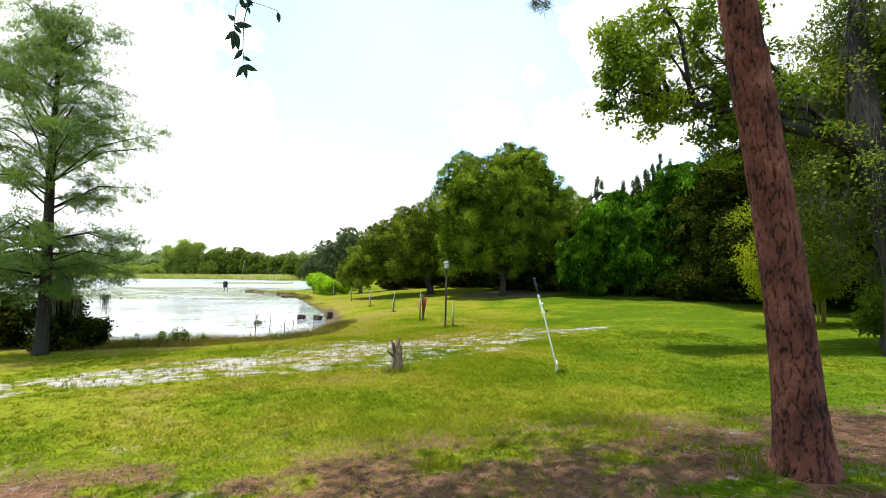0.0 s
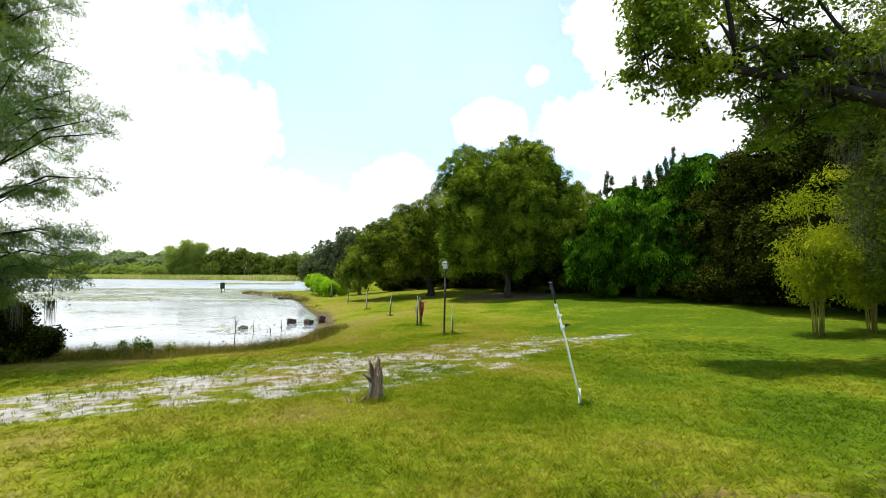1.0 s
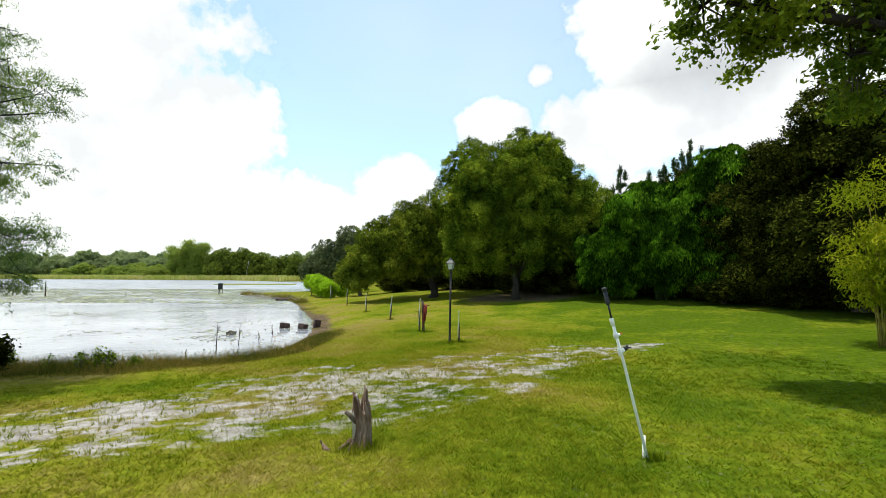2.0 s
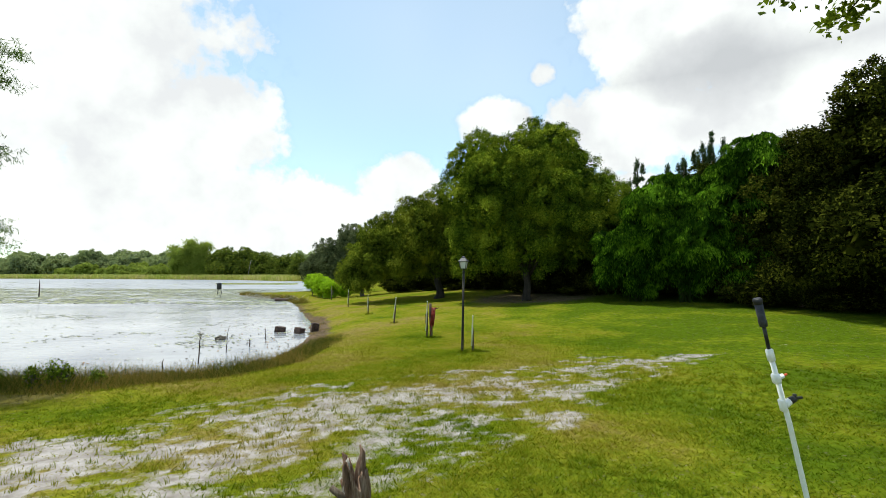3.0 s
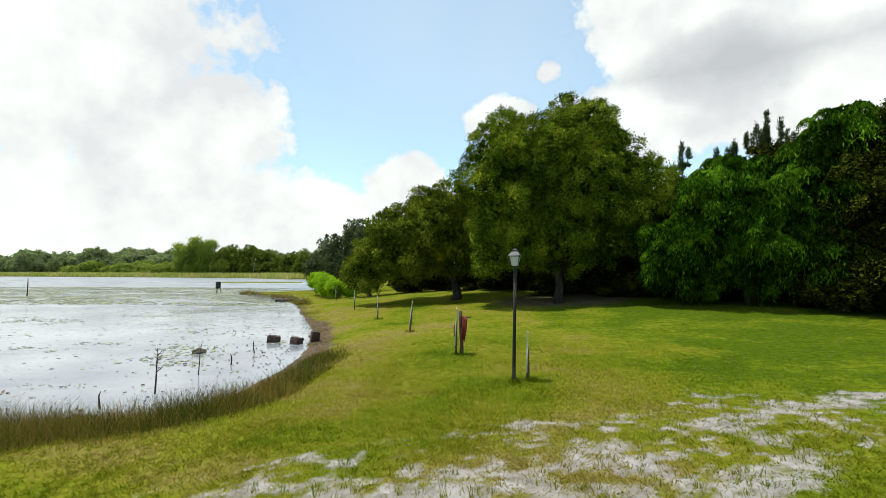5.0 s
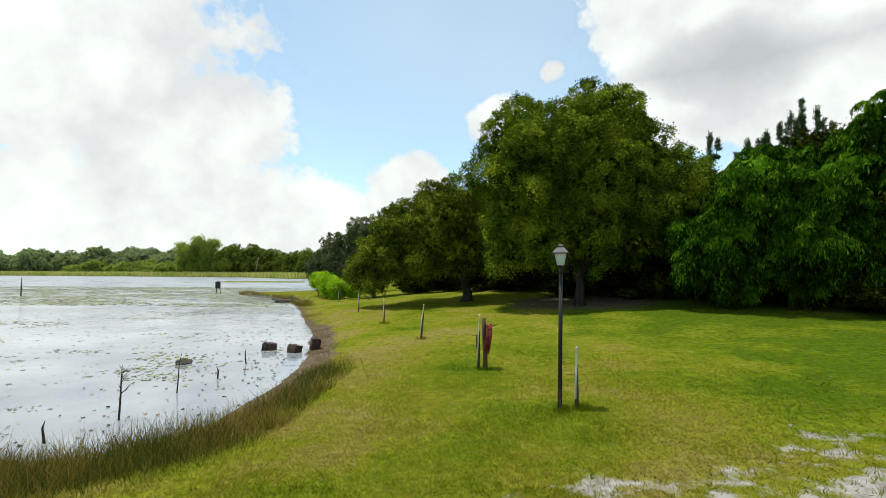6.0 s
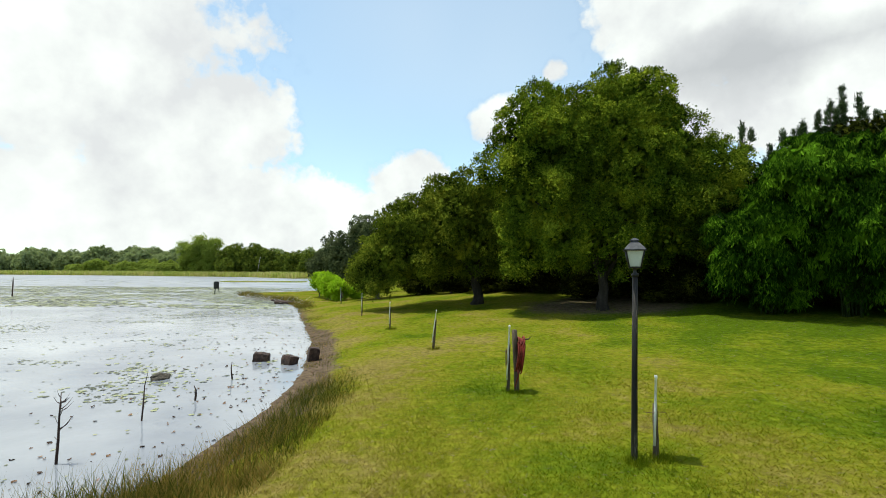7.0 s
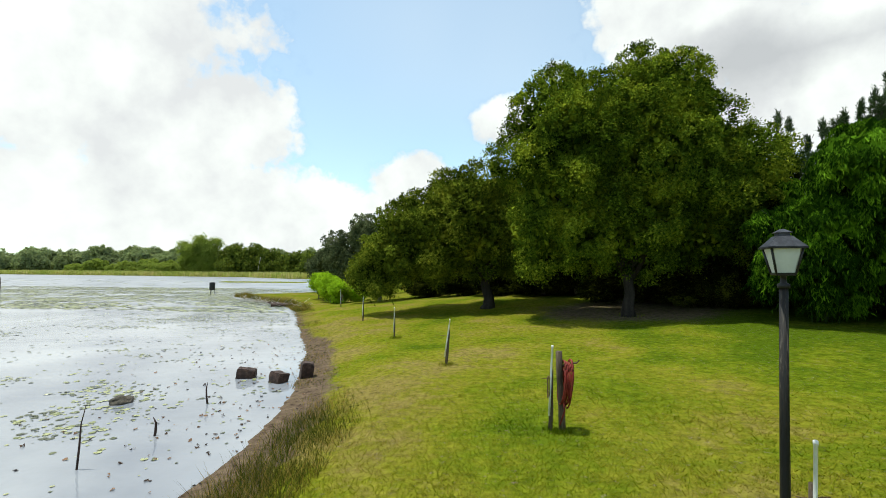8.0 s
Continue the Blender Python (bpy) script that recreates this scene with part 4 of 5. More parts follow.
# low growth added to close the wood and keep it black below the crowns
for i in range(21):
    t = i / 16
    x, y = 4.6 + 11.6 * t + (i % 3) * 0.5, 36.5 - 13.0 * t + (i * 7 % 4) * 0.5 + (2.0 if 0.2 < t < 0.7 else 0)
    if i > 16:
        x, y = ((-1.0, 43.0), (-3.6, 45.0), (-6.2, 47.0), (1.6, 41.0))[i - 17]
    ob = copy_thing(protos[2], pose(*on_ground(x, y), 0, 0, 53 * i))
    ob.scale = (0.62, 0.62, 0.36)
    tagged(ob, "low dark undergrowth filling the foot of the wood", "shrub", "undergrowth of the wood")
    ob.name = "shrub"


# pines standing up behind the bamboo
def pine(place, tall, seed, label="dark pine with upright needle-clad shoots behind the bamboo"):
    g = random.Random(seed)
    ob = thing("pine_tree", place, label, "tree", "pines behind the bamboo")
    s = Shape().ring([(0, 0, -0.2), (0, 0, tall * 0.5), (0, 0, tall)], [0.14, 0.1, 0.03], 8)
    lobes = [(0, 0, tall, 0.13, 0.13, 0.5)]
    for k in range(13):
        z, a = tall * g.uniform(0.55, 0.95), g.uniform(0, 6.283)
        r = (tall - z) * 0.32 + 0.3
        x, y = math.cos(a) * r, math.sin(a) * r
        s.ring([(0, 0, z - 0.3), (x * 0.7, y * 0.7, z - 0.1), (x, y, z + 0.3)], [0.04, 0.03, 0.015], 5)
        lobes += [(x, y, z + 0.35, 0.12, 0.12, 0.45), (x * 0.5, y * 0.5, z - 0.2, 0.25, 0.25, 0.12)]
    part("trunk", s.mesh("trunk", M_BARK), ob)
    v, f = leaf_cloud(lobes, 1100, 10, 0.22, 0.04, droop=-0.9, aspect=0.1, hollow=0.1)
    part("crown", mesh_from("crown", v, f, M_PINE_N), ob)


for i, (x, y, z) in enumerate(((11.3, 35.3, 8.2), (13.3, 35.5, 7.9), (14.5, 35.8, 8.4), (15.5, 35.4, 9.2), (16.2, 35.6, 10.0), (16.9, 35.5, 9.5), (8.7, 36.5, 7.0))):
    p = on_ground(x, y)
    pine(p, z - p[2], 60 + i)


# the bald cypress by the water
def cypress():
    g = random.Random(9)
    ob = thing("cypress_tree", on_ground(-10.55, 12.1), "tall feathery bald cypress at the lake edge", "tree")
    tall, lobes = 9.4, []
    s = Shape().ring([(0, 0, -0.3), (0, 0, 0.15), (0.02, 0, 0.6), (0.06, 0, 2), (0.03, 0, 5), (0.1, 0, 7.5), (0.08, 0, tall)], [0.22, 0.18, 0.15, 0.13, 0.10, 0.055, 0.01], 12, wobble=0.15)
    for k in range(78):
        z = 1.9 + (tall - 2.2) * (k / 78) ** 1.2 + g.uniform(-0.3, 0.3)
        a = k * 2.39996 + g.uniform(-0.5, 0.5)
        r = float(np.interp(z, [1.9, 2.8, 4.8, 6.3, 7.8, 9.2], [1.8, 2.65, 2.7, 2.15, 1.5, 0.5])) * g.uniform(0.5, 1.03)
        tip = Vector((math.cos(a) * r, math.sin(a) * r, z + r * (g.uniform(0.0, 0.9) if z > 3.6 else g.uniform(-0.3, 0.15))))
        mid = Vector((0, 0, z)).lerp(tip, 0.5) + Vector((g.uniform(-0.1, 0.1), g.uniform(-0.1, 0.1), 0.14 * r))
        s.ring([(0.04, 0, z), mid, tip], [0.042 * (1 - z / 14), 0.02, 0.005], 6)
        for t in (0.3, 0.45, 0.6, 0.75, 0.9, 1.0, 1.06):
            q = mid.lerp(tip, (t - 0.5) * 2) if t > 0.5 else Vector((0, 0, z)).lerp(mid, t * 2)
            for _ in range(2):
                if g.random() < 0.72:
                    e = q + Vector((g.uniform(-0.4, 0.4), g.uniform(-0.4, 0.4), g.uniform(-0.42, 0.25)))
                    w = g.uniform(0.15, 0.46)
                    lobes.append((*e, w, w, w * g.uniform(0.4, 0.85)))
                    s.ring([q, e], [0.008, 0.003], 4)
    part("trunk", s.mesh("trunk", M_SHADEBARK), ob)
    low = [c for c in lobes if c[2] < 2.4 and c[0] > 0]
    vs = [blades(c[0] + rng.normal(size=60) * 0.05, c[1] + rng.normal(size=60) * 0.05, np.full(60, c[2]), -rng.uniform(0.15, 0.85, 60), np.full(60, 0.014), rng.uniform(0, 0.1, 60))[0] for c in low[:14:2]]
    v = np.concatenate(vs)
    part("moss", mesh_from("moss", v, np.arange(len(v)).reshape(-1, 3), M_MOSS), ob, "grey moss hanging from the lowest limbs")["kind"] = "stuff"
    v, f = leaf_cloud(lobes, 14000, 12, 0.078, 0.05, droop=0.75, aspect=0.18, hollow=0.1)
    part("crown", mesh_from("crown", v, f, M_CYPRESS), ob)


cypress()


def shrub(place, label, radii, mat, sprigs, seed, size=0.11, name="shrub", group=""):
    lobes = make_lobes(14, (0, 0, radii[2] * 0.95), radii, min(radii) * 0.38, -0.95, seed)
    return tree(name, place, label, lobes, mat, height_=radii[2] * 1.3, radius=0.04, sprigs=sprigs, per=7, size=size, spread_r=size * 0.9, limbs=9, seed=seed, category="shrub", group=group, split=0.05)


for i, (x, y, r) in enumerate(((-13.4, 13.6, (0.9, 0.9, 1.0)), (-11.25, 13.3, (0.8, 0.8, 0.95)), (-10.5, 13.4, (0.55, 0.6, 0.5)), (-15.0, 14.0, (1.2, 1.0, 1.1)))):
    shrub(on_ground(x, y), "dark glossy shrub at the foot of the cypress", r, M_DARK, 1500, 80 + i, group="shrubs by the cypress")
for i, (x, y, h) in enumerate(((-10.6, 14.4, 0.34), (-9.7, 14.5, 0.22), (-8.6, 14.2, 0.26), (-8.3, 14.3, 0.34), (-7.9, 14.2, 0.3), (-7.4, 14.4, 0.22), (-11.6, 14.6, 0.3))):
    shrub(on_ground(x, y), "leafy green weed growing in the shore grass", (0.11, 0.11, h * 1.15), M_BIG, 60, 180 + i, 0.06, "weed", "weeds in the shore grass")
shrub(on_ground(9.9, 10.0), "broad-leaved green shrub at the lawn edge", (1.0, 1.0, 0.85), M_OAK, 1800, 90)
for i, (x, y, r) in enumerate(((-15.0, 51.5, (1.1, 1.1, 1.35)), (-14.0, 49.5, (1.1, 1.1, 1.0)), (-12.8, 48.6, (1.0, 1.0, 0.9)), (-16.4, 53.5, (1.0, 1.2, 1.3)), (-11.6, 49.5, (1.0, 1.0, 0.85)))):
    shrub(on_ground(x, y), "bright lime-green waterside bush", r, M_LIME, 1300, 95 + i, 0.16, group="lime bushes by the water")


# the overhanging oak
def overhanging_oak():
    base = on_ground(9.3, 9.2)
    ob = thing("oak_tree", base, "large old oak with spreading limbs over the lawn", "tree")
    g = random.Random(4)
    s = Shape()
    s.ring([(0, 0, -0.3), (0, 0, 0.3), (-0.1, 0, 1.5), (-0.3, 0.1, 3.0), (-0.6, 0.2, 4.6), (-0.6, 0.3, 6.5), (-0.4, 0.3, 8.5)], [0.6, 0.45, 0.36, 0.33, 0.28, 0.18, 0.05], 14, wobble=0.15)
    ends = [(-4.9, 1.0, 5.9), (-4.6, 1.4, 6.7), (-4.0, 1.2, 5.5), (-3.6, 1.3, 7.2), (-2.9, 1.2, 5.6), (-3.1, 1.0, 6.4), (-3.3, 1.4, 4.7), (-2.7, 1.5, 4.2), (-2.3, 1.2, 4.8), (-2.1, 1.6, 6.2),
            (-5.0, 1.2, 7.1), (-4.3, 0.9, 7.8), (-2.5, 1.0, 7.2), (-1.8, 1.3, 5.4), (-5.2, 1.6, 5.7), (-5.1, 1.3, 6.5), (-4.2, 1.6, 5.1)]
    bough = [Vector(p) for p in ((-0.3, 0.1, 3.9), (-1.5, 0.6, 4.6), (-3.0, 1.0, 5.2), (-4.8, 1.2, 5.7))]
    s.ring(bough, [0.17, 0.13, 0.09, 0.03], 9, wobble=0.15)
    lobes = []
    for e in ends:
        e = Vector(e)
        t = min(2.7, max(0.3, (-e.x - 1.6) * 0.8 + g.uniform(-0.2, 0.2)))
        a = bough[int(t)].lerp(bough[int(t) + 1], t % 1)
        mid = a.lerp(e, 0.5) + Vector((0, g.uniform(-0.3, 0.3), 0.35))
        s.ring([a, a.lerp(mid, 0.5) + Vector((0, 0, 0.1)), mid, mid.lerp(e, 0.6), e], [0.055, 0.045, 0.035, 0.024, 0.007], 7, wobble=0.15)
        for k in range(9):
            q = mid.lerp(e, g.uniform(0.2, 1.15)) + Vector((g.uniform(-0.55, 0.55), g.uniform(-0.6, 0.6), g.uniform(-0.45, 0.45)))
            w = g.uniform(0.15, 0.38)
            lobes.append((*q, w, w, w * 0.7))
            s.ring([mid.lerp(e, 0.6), q], [0.018, 0.006], 5)
    part("trunk", s.mesh("trunk", M_SHADEBARK), ob)
    v, f = leaf_cloud(lobes, 3100, 7, 0.105, 0.09, droop=0.15, aspect=0.55, hollow=0.1)
    part("crown", mesh_from("crown", v, f, M_OAK), ob)
    n, vs, fs = 0, [], []
    for c in lobes[::4]:
        if c[0] < -3.3:
            continue
        k = 40
        x, y = c[0] + rng.normal(size=k) * 0.09, c[1] + rng.normal(size=k) * 0.09
        v, f = blades(x, y, np.full(k, c[2]), -rng.uniform(0.1, 0.55, k), np.full(k, 0.014), rng.uniform(0, 0.12, k))
        vs.append(v)
        fs.append(f + n)
        n += len(v)
    part("moss", mesh_from("moss", np.concatenate(vs), np.concatenate(fs), M_MOSS), ob, "grey Spanish moss hanging in strands")["kind"] = "stuff"


overhanging_oak()


def mossy_oak():
    domes = [(-0.6, 0.0, 5.6, 2.0, 1.9, 2.4), (-1.3, -0.5, 3.7, 1.6, 1.6, 1.6), (-0.3, 0.2, 2.9, 1.8, 1.7, 1.7), (-0.4, -0.9, 6.9, 1.7, 1.6, 1.6)]
    ob = crowned_tree("oak_tree", on_ground(10.3, 10.6), "dark oak hung with grey moss at the lawn edge", domes, M_SHADE, M_SHADEBARK, 6.5, 0.24, 46000, 0.085, limbs=16, seed=14, clump=0.36, gap=1.3, low=0.8, fill=0.05, bough=0.8)
    p, d, w = crown_clumps(domes, 0.42, 1.1, 1.5, 15)
    k = rng.choice(len(p), 300)
    at = np.repeat(p[k] - d[k] * 0.3, 40, 0)
    n = len(at)
    long = np.repeat(rng.uniform(0.12, 0.8, 300), 40) * rng.random(n) ** 0.8
    v, f = blades(at[:, 0] + rng.normal(size=n) * 0.11, at[:, 1] + rng.normal(size=n) * 0.11, at[:, 2] + rng.normal(size=n) * 0.1, -long, rng.uniform(0.004, 0.011, n), rng.uniform(0, 0.3, n))
    tagged(part("moss", mesh_from("moss", v, f, M_MOSS), ob, "grey Spanish moss hanging in strands"), kind="stuff")


mossy_oak()


# ---- the pine in the foreground ----
def foreground_pine():
    ob = thing("pine_tree", on_ground(2.76, 3.15), "leaning pine with thick reddish plated bark", "tree")
    nz, na = 560, 110
    z = np.linspace(-0.25, 9.5, nz)[:, None] + np.zeros((1, na))
    a = np.linspace(0, 2 * np.pi, na, endpoint=False)[None, :] + np.zeros((nz, 1))
    r = 0.116 + 0.026 * np.exp(-np.maximum(z, 0) * 0.9) + 0.06 * np.exp(-np.maximum(z, 0) * 6) - 0.004 * z
    r += 0.01 * np.exp(-((z - 2.68) / 0.07) ** 2) + 0.008 * np.exp(-((z - 2.42) / 0.05) ** 2)
    warp = fbm(a * 3.2, z * 9, 95) - 0.5
    u, v = a * 14 / 6.283 + 0.9 * warp, z / 0.15 + 2.2 * (fbm(a * 2.6, z * 5, 96) - 0.5)
    best, second = np.full(u.shape, 9.0), np.full(u.shape, 9.0)
    iu, iv = np.floor(u), np.floor(v)
    for du in (-1, 0, 1):
        for dv in (-1, 0, 1):
            cu, cv = iu + du, iv + dv
            hu, hv = lattice(np.mod(cu, 14), cv, 1), lattice(np.mod(cu, 14), cv, 2)
            dist = np.hypot((cu + hu - u) * 1.25, cv + hv - v)
            second = np.minimum(second, np.maximum(dist, best))
            best = np.minimum(best, dist)
    edge = second - best
    plate = step(0.0, 0.16, edge + 0.16 * (fbm(a * 12, z * 30, 97) - 0.5)) * (0.75 + 0.25 * step(0.35, 0.5, fbm(a * 6, z * 16, 98)))
    bumpy = fbm(a * 7, z * 14, 91)
    r = r + 0.011 * plate * (0.5 + bumpy) - 0.004
    lx = -0.085 * z + 0.03 * np.sin(z * 1.3) + 0.012 * np.maximum(z - 3, 0) ** 2
    x, y = lx + r * np.cos(a), 0.02 * z + r * np.sin(a)
    idx = np.arange(nz * na).reshape(nz, na)
    nxt = np.roll(idx, -1, 1)
    f = np.stack([idx[:-1], nxt[:-1], nxt[1:], idx[1:]], -1).reshape(-1, 4)
    me = mesh_from("trunk", np.stack([x, y, z], -1).reshape(-1, 3), f, M_PINEBARK, True)
    me.attributes.new("groove", "FLOAT", "POINT").data.foreach_set("value", ((1 - step(0.0, 0.13, edge + 0.10 * (fbm(a * 12, z * 30, 97) - 0.5))) * 0.34).astype(np.float32).ravel())
    part("trunk", me, ob)
    g = random.Random(12)
    s, lobes = Shape(), []
    for k in range(16):
        z0, b = 6.2 + 3.2 * k / 16, k * 2.4
        x0 = -0.135 * z0 + 0.012 * (z0 - 3) ** 2
        r0 = 2.3 - 0.1 * k + g.uniform(-0.3, 0.3)
        e = Vector((x0 + math.cos(b) * r0, math.sin(b) * r0, z0 + 0.5))
        s.ring([(x0, 0, z0), (x0 + math.cos(b) * r0 * 0.5, math.sin(b) * r0 * 0.5, z0 + 0.35), e], [0.05, 0.035, 0.01], 6)
        lobes += [(*(Vector((x0, 0, z0)).lerp(e, t) + Vector((g.uniform(-0.3, 0.3), g.uniform(-0.3, 0.3), 0.2))), 0.4, 0.4, 0.3) for t in (0.6, 0.85, 1.05)]
    part("limbs", s.mesh("limbs", M_PINEBARK), ob)
    v, f = leaf_cloud(lobes, 1500, 16, 0.2, 0.06, droop=0.0, aspect=0.035, hollow=0.1)
    part("crown", mesh_from("crown", v, f, M_PINE_N), ob)


foreground_pine()


# the oak whose boughs hang over the start of the way
def oak_behind():
    base = on_ground(-2.6, -3.4)
    ob = thing("oak_tree", base, "broad old oak whose boughs shade the bare ground", "tree")
    lobes = [l for l in make_lobes(120, (2.8, 3.4, 6.0), (6.0, 4.8, 1.6), 0.7, -0.8, 160) if l[2] + base[2] - 0.9 > 1.3 + 0.75 * max(0.0, l[1] + base[1])]
    part("trunk", trunk_shape(5.4, 0.3, lobes, (0.5, 0.5), 20, seed=16, split=0.4).mesh("trunk", M_BARK), ob)
    v, f = leaf_cloud(lobes, 3300, 8, 0.13, 0.15, hollow=0.2)
    part("crown", mesh_from("crown", v, f, M_OAK), ob)


oak_behind()


# ---- the far shore ----
def far_trees():
    kinds = []
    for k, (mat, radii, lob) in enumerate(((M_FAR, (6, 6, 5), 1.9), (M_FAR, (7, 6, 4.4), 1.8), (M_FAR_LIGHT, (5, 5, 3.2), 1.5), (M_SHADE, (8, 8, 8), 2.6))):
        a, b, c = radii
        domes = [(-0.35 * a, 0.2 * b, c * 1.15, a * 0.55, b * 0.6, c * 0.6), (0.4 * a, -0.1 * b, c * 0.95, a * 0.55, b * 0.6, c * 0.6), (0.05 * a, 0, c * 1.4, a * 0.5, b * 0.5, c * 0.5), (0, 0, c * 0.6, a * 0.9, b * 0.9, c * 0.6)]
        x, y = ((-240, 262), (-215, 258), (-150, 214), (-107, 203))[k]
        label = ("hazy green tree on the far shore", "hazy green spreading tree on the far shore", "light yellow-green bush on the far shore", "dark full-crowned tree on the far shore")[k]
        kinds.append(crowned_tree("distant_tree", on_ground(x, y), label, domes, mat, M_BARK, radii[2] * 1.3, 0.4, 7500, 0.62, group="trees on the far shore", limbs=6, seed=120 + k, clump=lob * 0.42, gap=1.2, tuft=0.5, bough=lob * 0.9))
    g = random.Random(77)
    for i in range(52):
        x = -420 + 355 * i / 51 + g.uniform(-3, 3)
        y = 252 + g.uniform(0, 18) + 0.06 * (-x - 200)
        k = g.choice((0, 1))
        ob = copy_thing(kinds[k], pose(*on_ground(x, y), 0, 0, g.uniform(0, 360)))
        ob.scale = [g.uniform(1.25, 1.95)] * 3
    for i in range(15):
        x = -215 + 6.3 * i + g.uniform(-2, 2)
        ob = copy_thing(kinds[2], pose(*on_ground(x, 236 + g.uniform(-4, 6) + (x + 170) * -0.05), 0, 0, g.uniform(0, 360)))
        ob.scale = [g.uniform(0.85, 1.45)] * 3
    for x, y, h in ((-99, 204, 1.0), (-113, 208, 0.95), (-91, 203, 0.85), (-82, 198, 0.72), (-74, 190, 0.74), (-66, 180, 0.7), (-57, 172, 0.66), (-48, 172, 0.7), (-40, 160, 0.66), (-32, 150, 0.7)):
        ob = copy_thing(kinds[3], pose(*on_ground(x, y), 0, 0, g.uniform(0, 360)))
        ob.scale = [h] * 3
    for i, (x, y) in enumerate(((-131, 214), (-124, 212), (-138, 217))):
        bamboo("bamboo_clump", on_ground(x, y), "tall pale green bamboo on the far shore", M_FAR_LIGHT, 21 - i, 5.5, 16, 4, 140 + i, 2200, 0.9, 0.08, group="bamboo on the far shore")


far_trees()


def far_house(x, y, turn, label):
    ob = thing("house", on_ground(x, y), label, "house", "", turn=turn)
    w = Shape()
    w.v = [(-6, -4, 0), (6, -4, 0), (6, 4, 0), (-6, 4, 0), (-6, -4, 3), (6, -4, 3), (6, 4, 3), (-6, 4, 3)]
    w.f = [(3, 2, 1, 0), (4, 5, 6, 7), (0, 1, 5, 4), (1, 2, 6, 5), (2, 3, 7, 6), (3, 0, 4, 7)]
    part("wall", w.mesh("wall", M_HOUSE, False), ob)
    r = Shape()
    r.v = [(-6.6, -4.7, 2.95), (6.6, -4.7, 2.95), (6.6, 4.7, 2.95), (-6.6, 4.7, 2.95), (-6.6, 0, 5.0), (6.6, 0, 5.0)]
    r.f = [(3, 2, 1, 0), (0, 1, 5, 4), (2, 3, 4, 5), (1, 2, 5), (3, 0, 4)]
    part("roof", r.mesh("roof", M_TILE, False), ob)
    for k in (-3.5, 0.2, 3.6):
        p = Shape()
        p.v = [(k + a, -4.0 - b, c) for b in (0, 0.05) for a, c in ((-0.7, 0.9), (0.7, 0.9), (0.7, 2.2), (-0.7, 2.2))]
        p.f = [(0, 1, 2, 3), (7, 6, 5, 4), (0, 4, 5, 1), (1, 5, 6, 2), (2, 6, 7, 3), (3, 7, 4, 0)]
        part("window", p.mesh("window", M_PLASTIC, False), ob)


far_house(-224, 262, -20, "pale low house seen between trees beyond the lake")
tagged(new("pole", Shape().ring([(-88.5, 185, -1.3), (-87.9, 185, 3.0), (-87.2, 185, 6.6)], [0.07, 0.06, 0.05], 8).mesh("pole", M_PALEWOOD)), "thin pale leaning pole on the far shore", "pole")


# ---- things on the lawn ----
def lamp_post():
    ob = thing("lamp_post", on_ground(0.11, 17.45, 0.0), "old black lamp post with a four-sided frosted lantern", "lamp post", turn=-15)
    lx = 0.04
    post = Shape().ring([(0, 0, -0.2), (lx * 0.05, 0, 0.1), (lx * 0.5, 0, 1.1), (lx, 0, 2.12)], [0.037, 0.035, 0.031, 0.029], 20, wobble=0.05)
    part("post", post.mesh("post", M_BLACK), ob, "black paint flaking to grey")
    c = (lx, 0)
    part("collar", Shape().ring([(lx, 0, 2.10), (lx, 0, 2.13), (lx, 0, 2.14), (lx, 0, 2.19), (lx, 0, 2.2)], [0.040, 0.041, 0.022, 0.020, 0.05], 16).mesh("collar", M_PLASTIC), ob)
    part("lantern_base", Shape().frustum(2.195, 2.212, 0.062, 0.068, c).mesh("lantern_base", M_PLASTIC, False, 0.003), ob)
    for sx, sy in ((-1, -1), (1, -1), (1, 1), (-1, 1)):
        bar = Shape().ring([(lx + sx * 0.062, sy * 0.062, 2.21), (lx + sx * 0.100, sy * 0.100, 2.40)], [0.008, 0.008], 6)
        part("corner_bar", bar.mesh("corner_bar", M_PLASTIC), ob)
    for k in range(4):
        p = Shape()
        for z, a in ((2.216, 0.058), (2.395, 0.095)):
            for s, t in ((-0.9, 1.0), (0.9, 1.0), (0.9, 0.95), (-0.9, 0.95)):
                x, y = s * a, -t * a
                q = (x, y) if k == 0 else (-y, x) if k == 1 else (-x, -y) if k == 2 else (y, -x)
                p.v.append((lx + q[0], q[1], z))
        p.f = [(3, 2, 1, 0), (4, 5, 6, 7), (0, 1, 5, 4), (1, 2, 6, 5), (2, 3, 7, 6), (3, 0, 4, 7)]
        part("pane", p.mesh("pane", M_PANE, False), ob, "frosted white pane")
    roof = Shape().frustum(2.395, 2.408, 0.124, 0.126, c).frustum(2.408, 2.492, 0.122, 0.05, c)
    part("roof", roof.mesh("roof", M_ROOF, False, 0.003), ob, "sloping grey metal roof")
    part("chimney", Shape().frustum(2.490, 2.515, 0.040, 0.038, c).frustum(2.515, 2.545, 0.056, 0.012, c).mesh("chimney", M_ROOF, False, 0.002), ob)


lamp_post()


def wire_loop(s, centre, r, turns, thick, axis="y", jitter=0.03, n=40, squash=1.25):
    pts = []
    for k in range(int(n * turns) + 1):
        a = 2 * math.pi * k / n
        j = 1 + jitter * math.sin(a * 0.37 * 3 + k * 0.02)
        u, v = r * j * math.cos(a), r * squash * j * math.sin(a)
        pts.append((centre[0] + u, centre[1] + 0.012 * math.sin(a * 0.5), centre[2] + v) if axis == "y" else (centre[0] + 0.012 * math.sin(a * 0.5), centre[1] + u, centre[2] + v))
    s.ring(pts, [thick] * len(pts), 6)


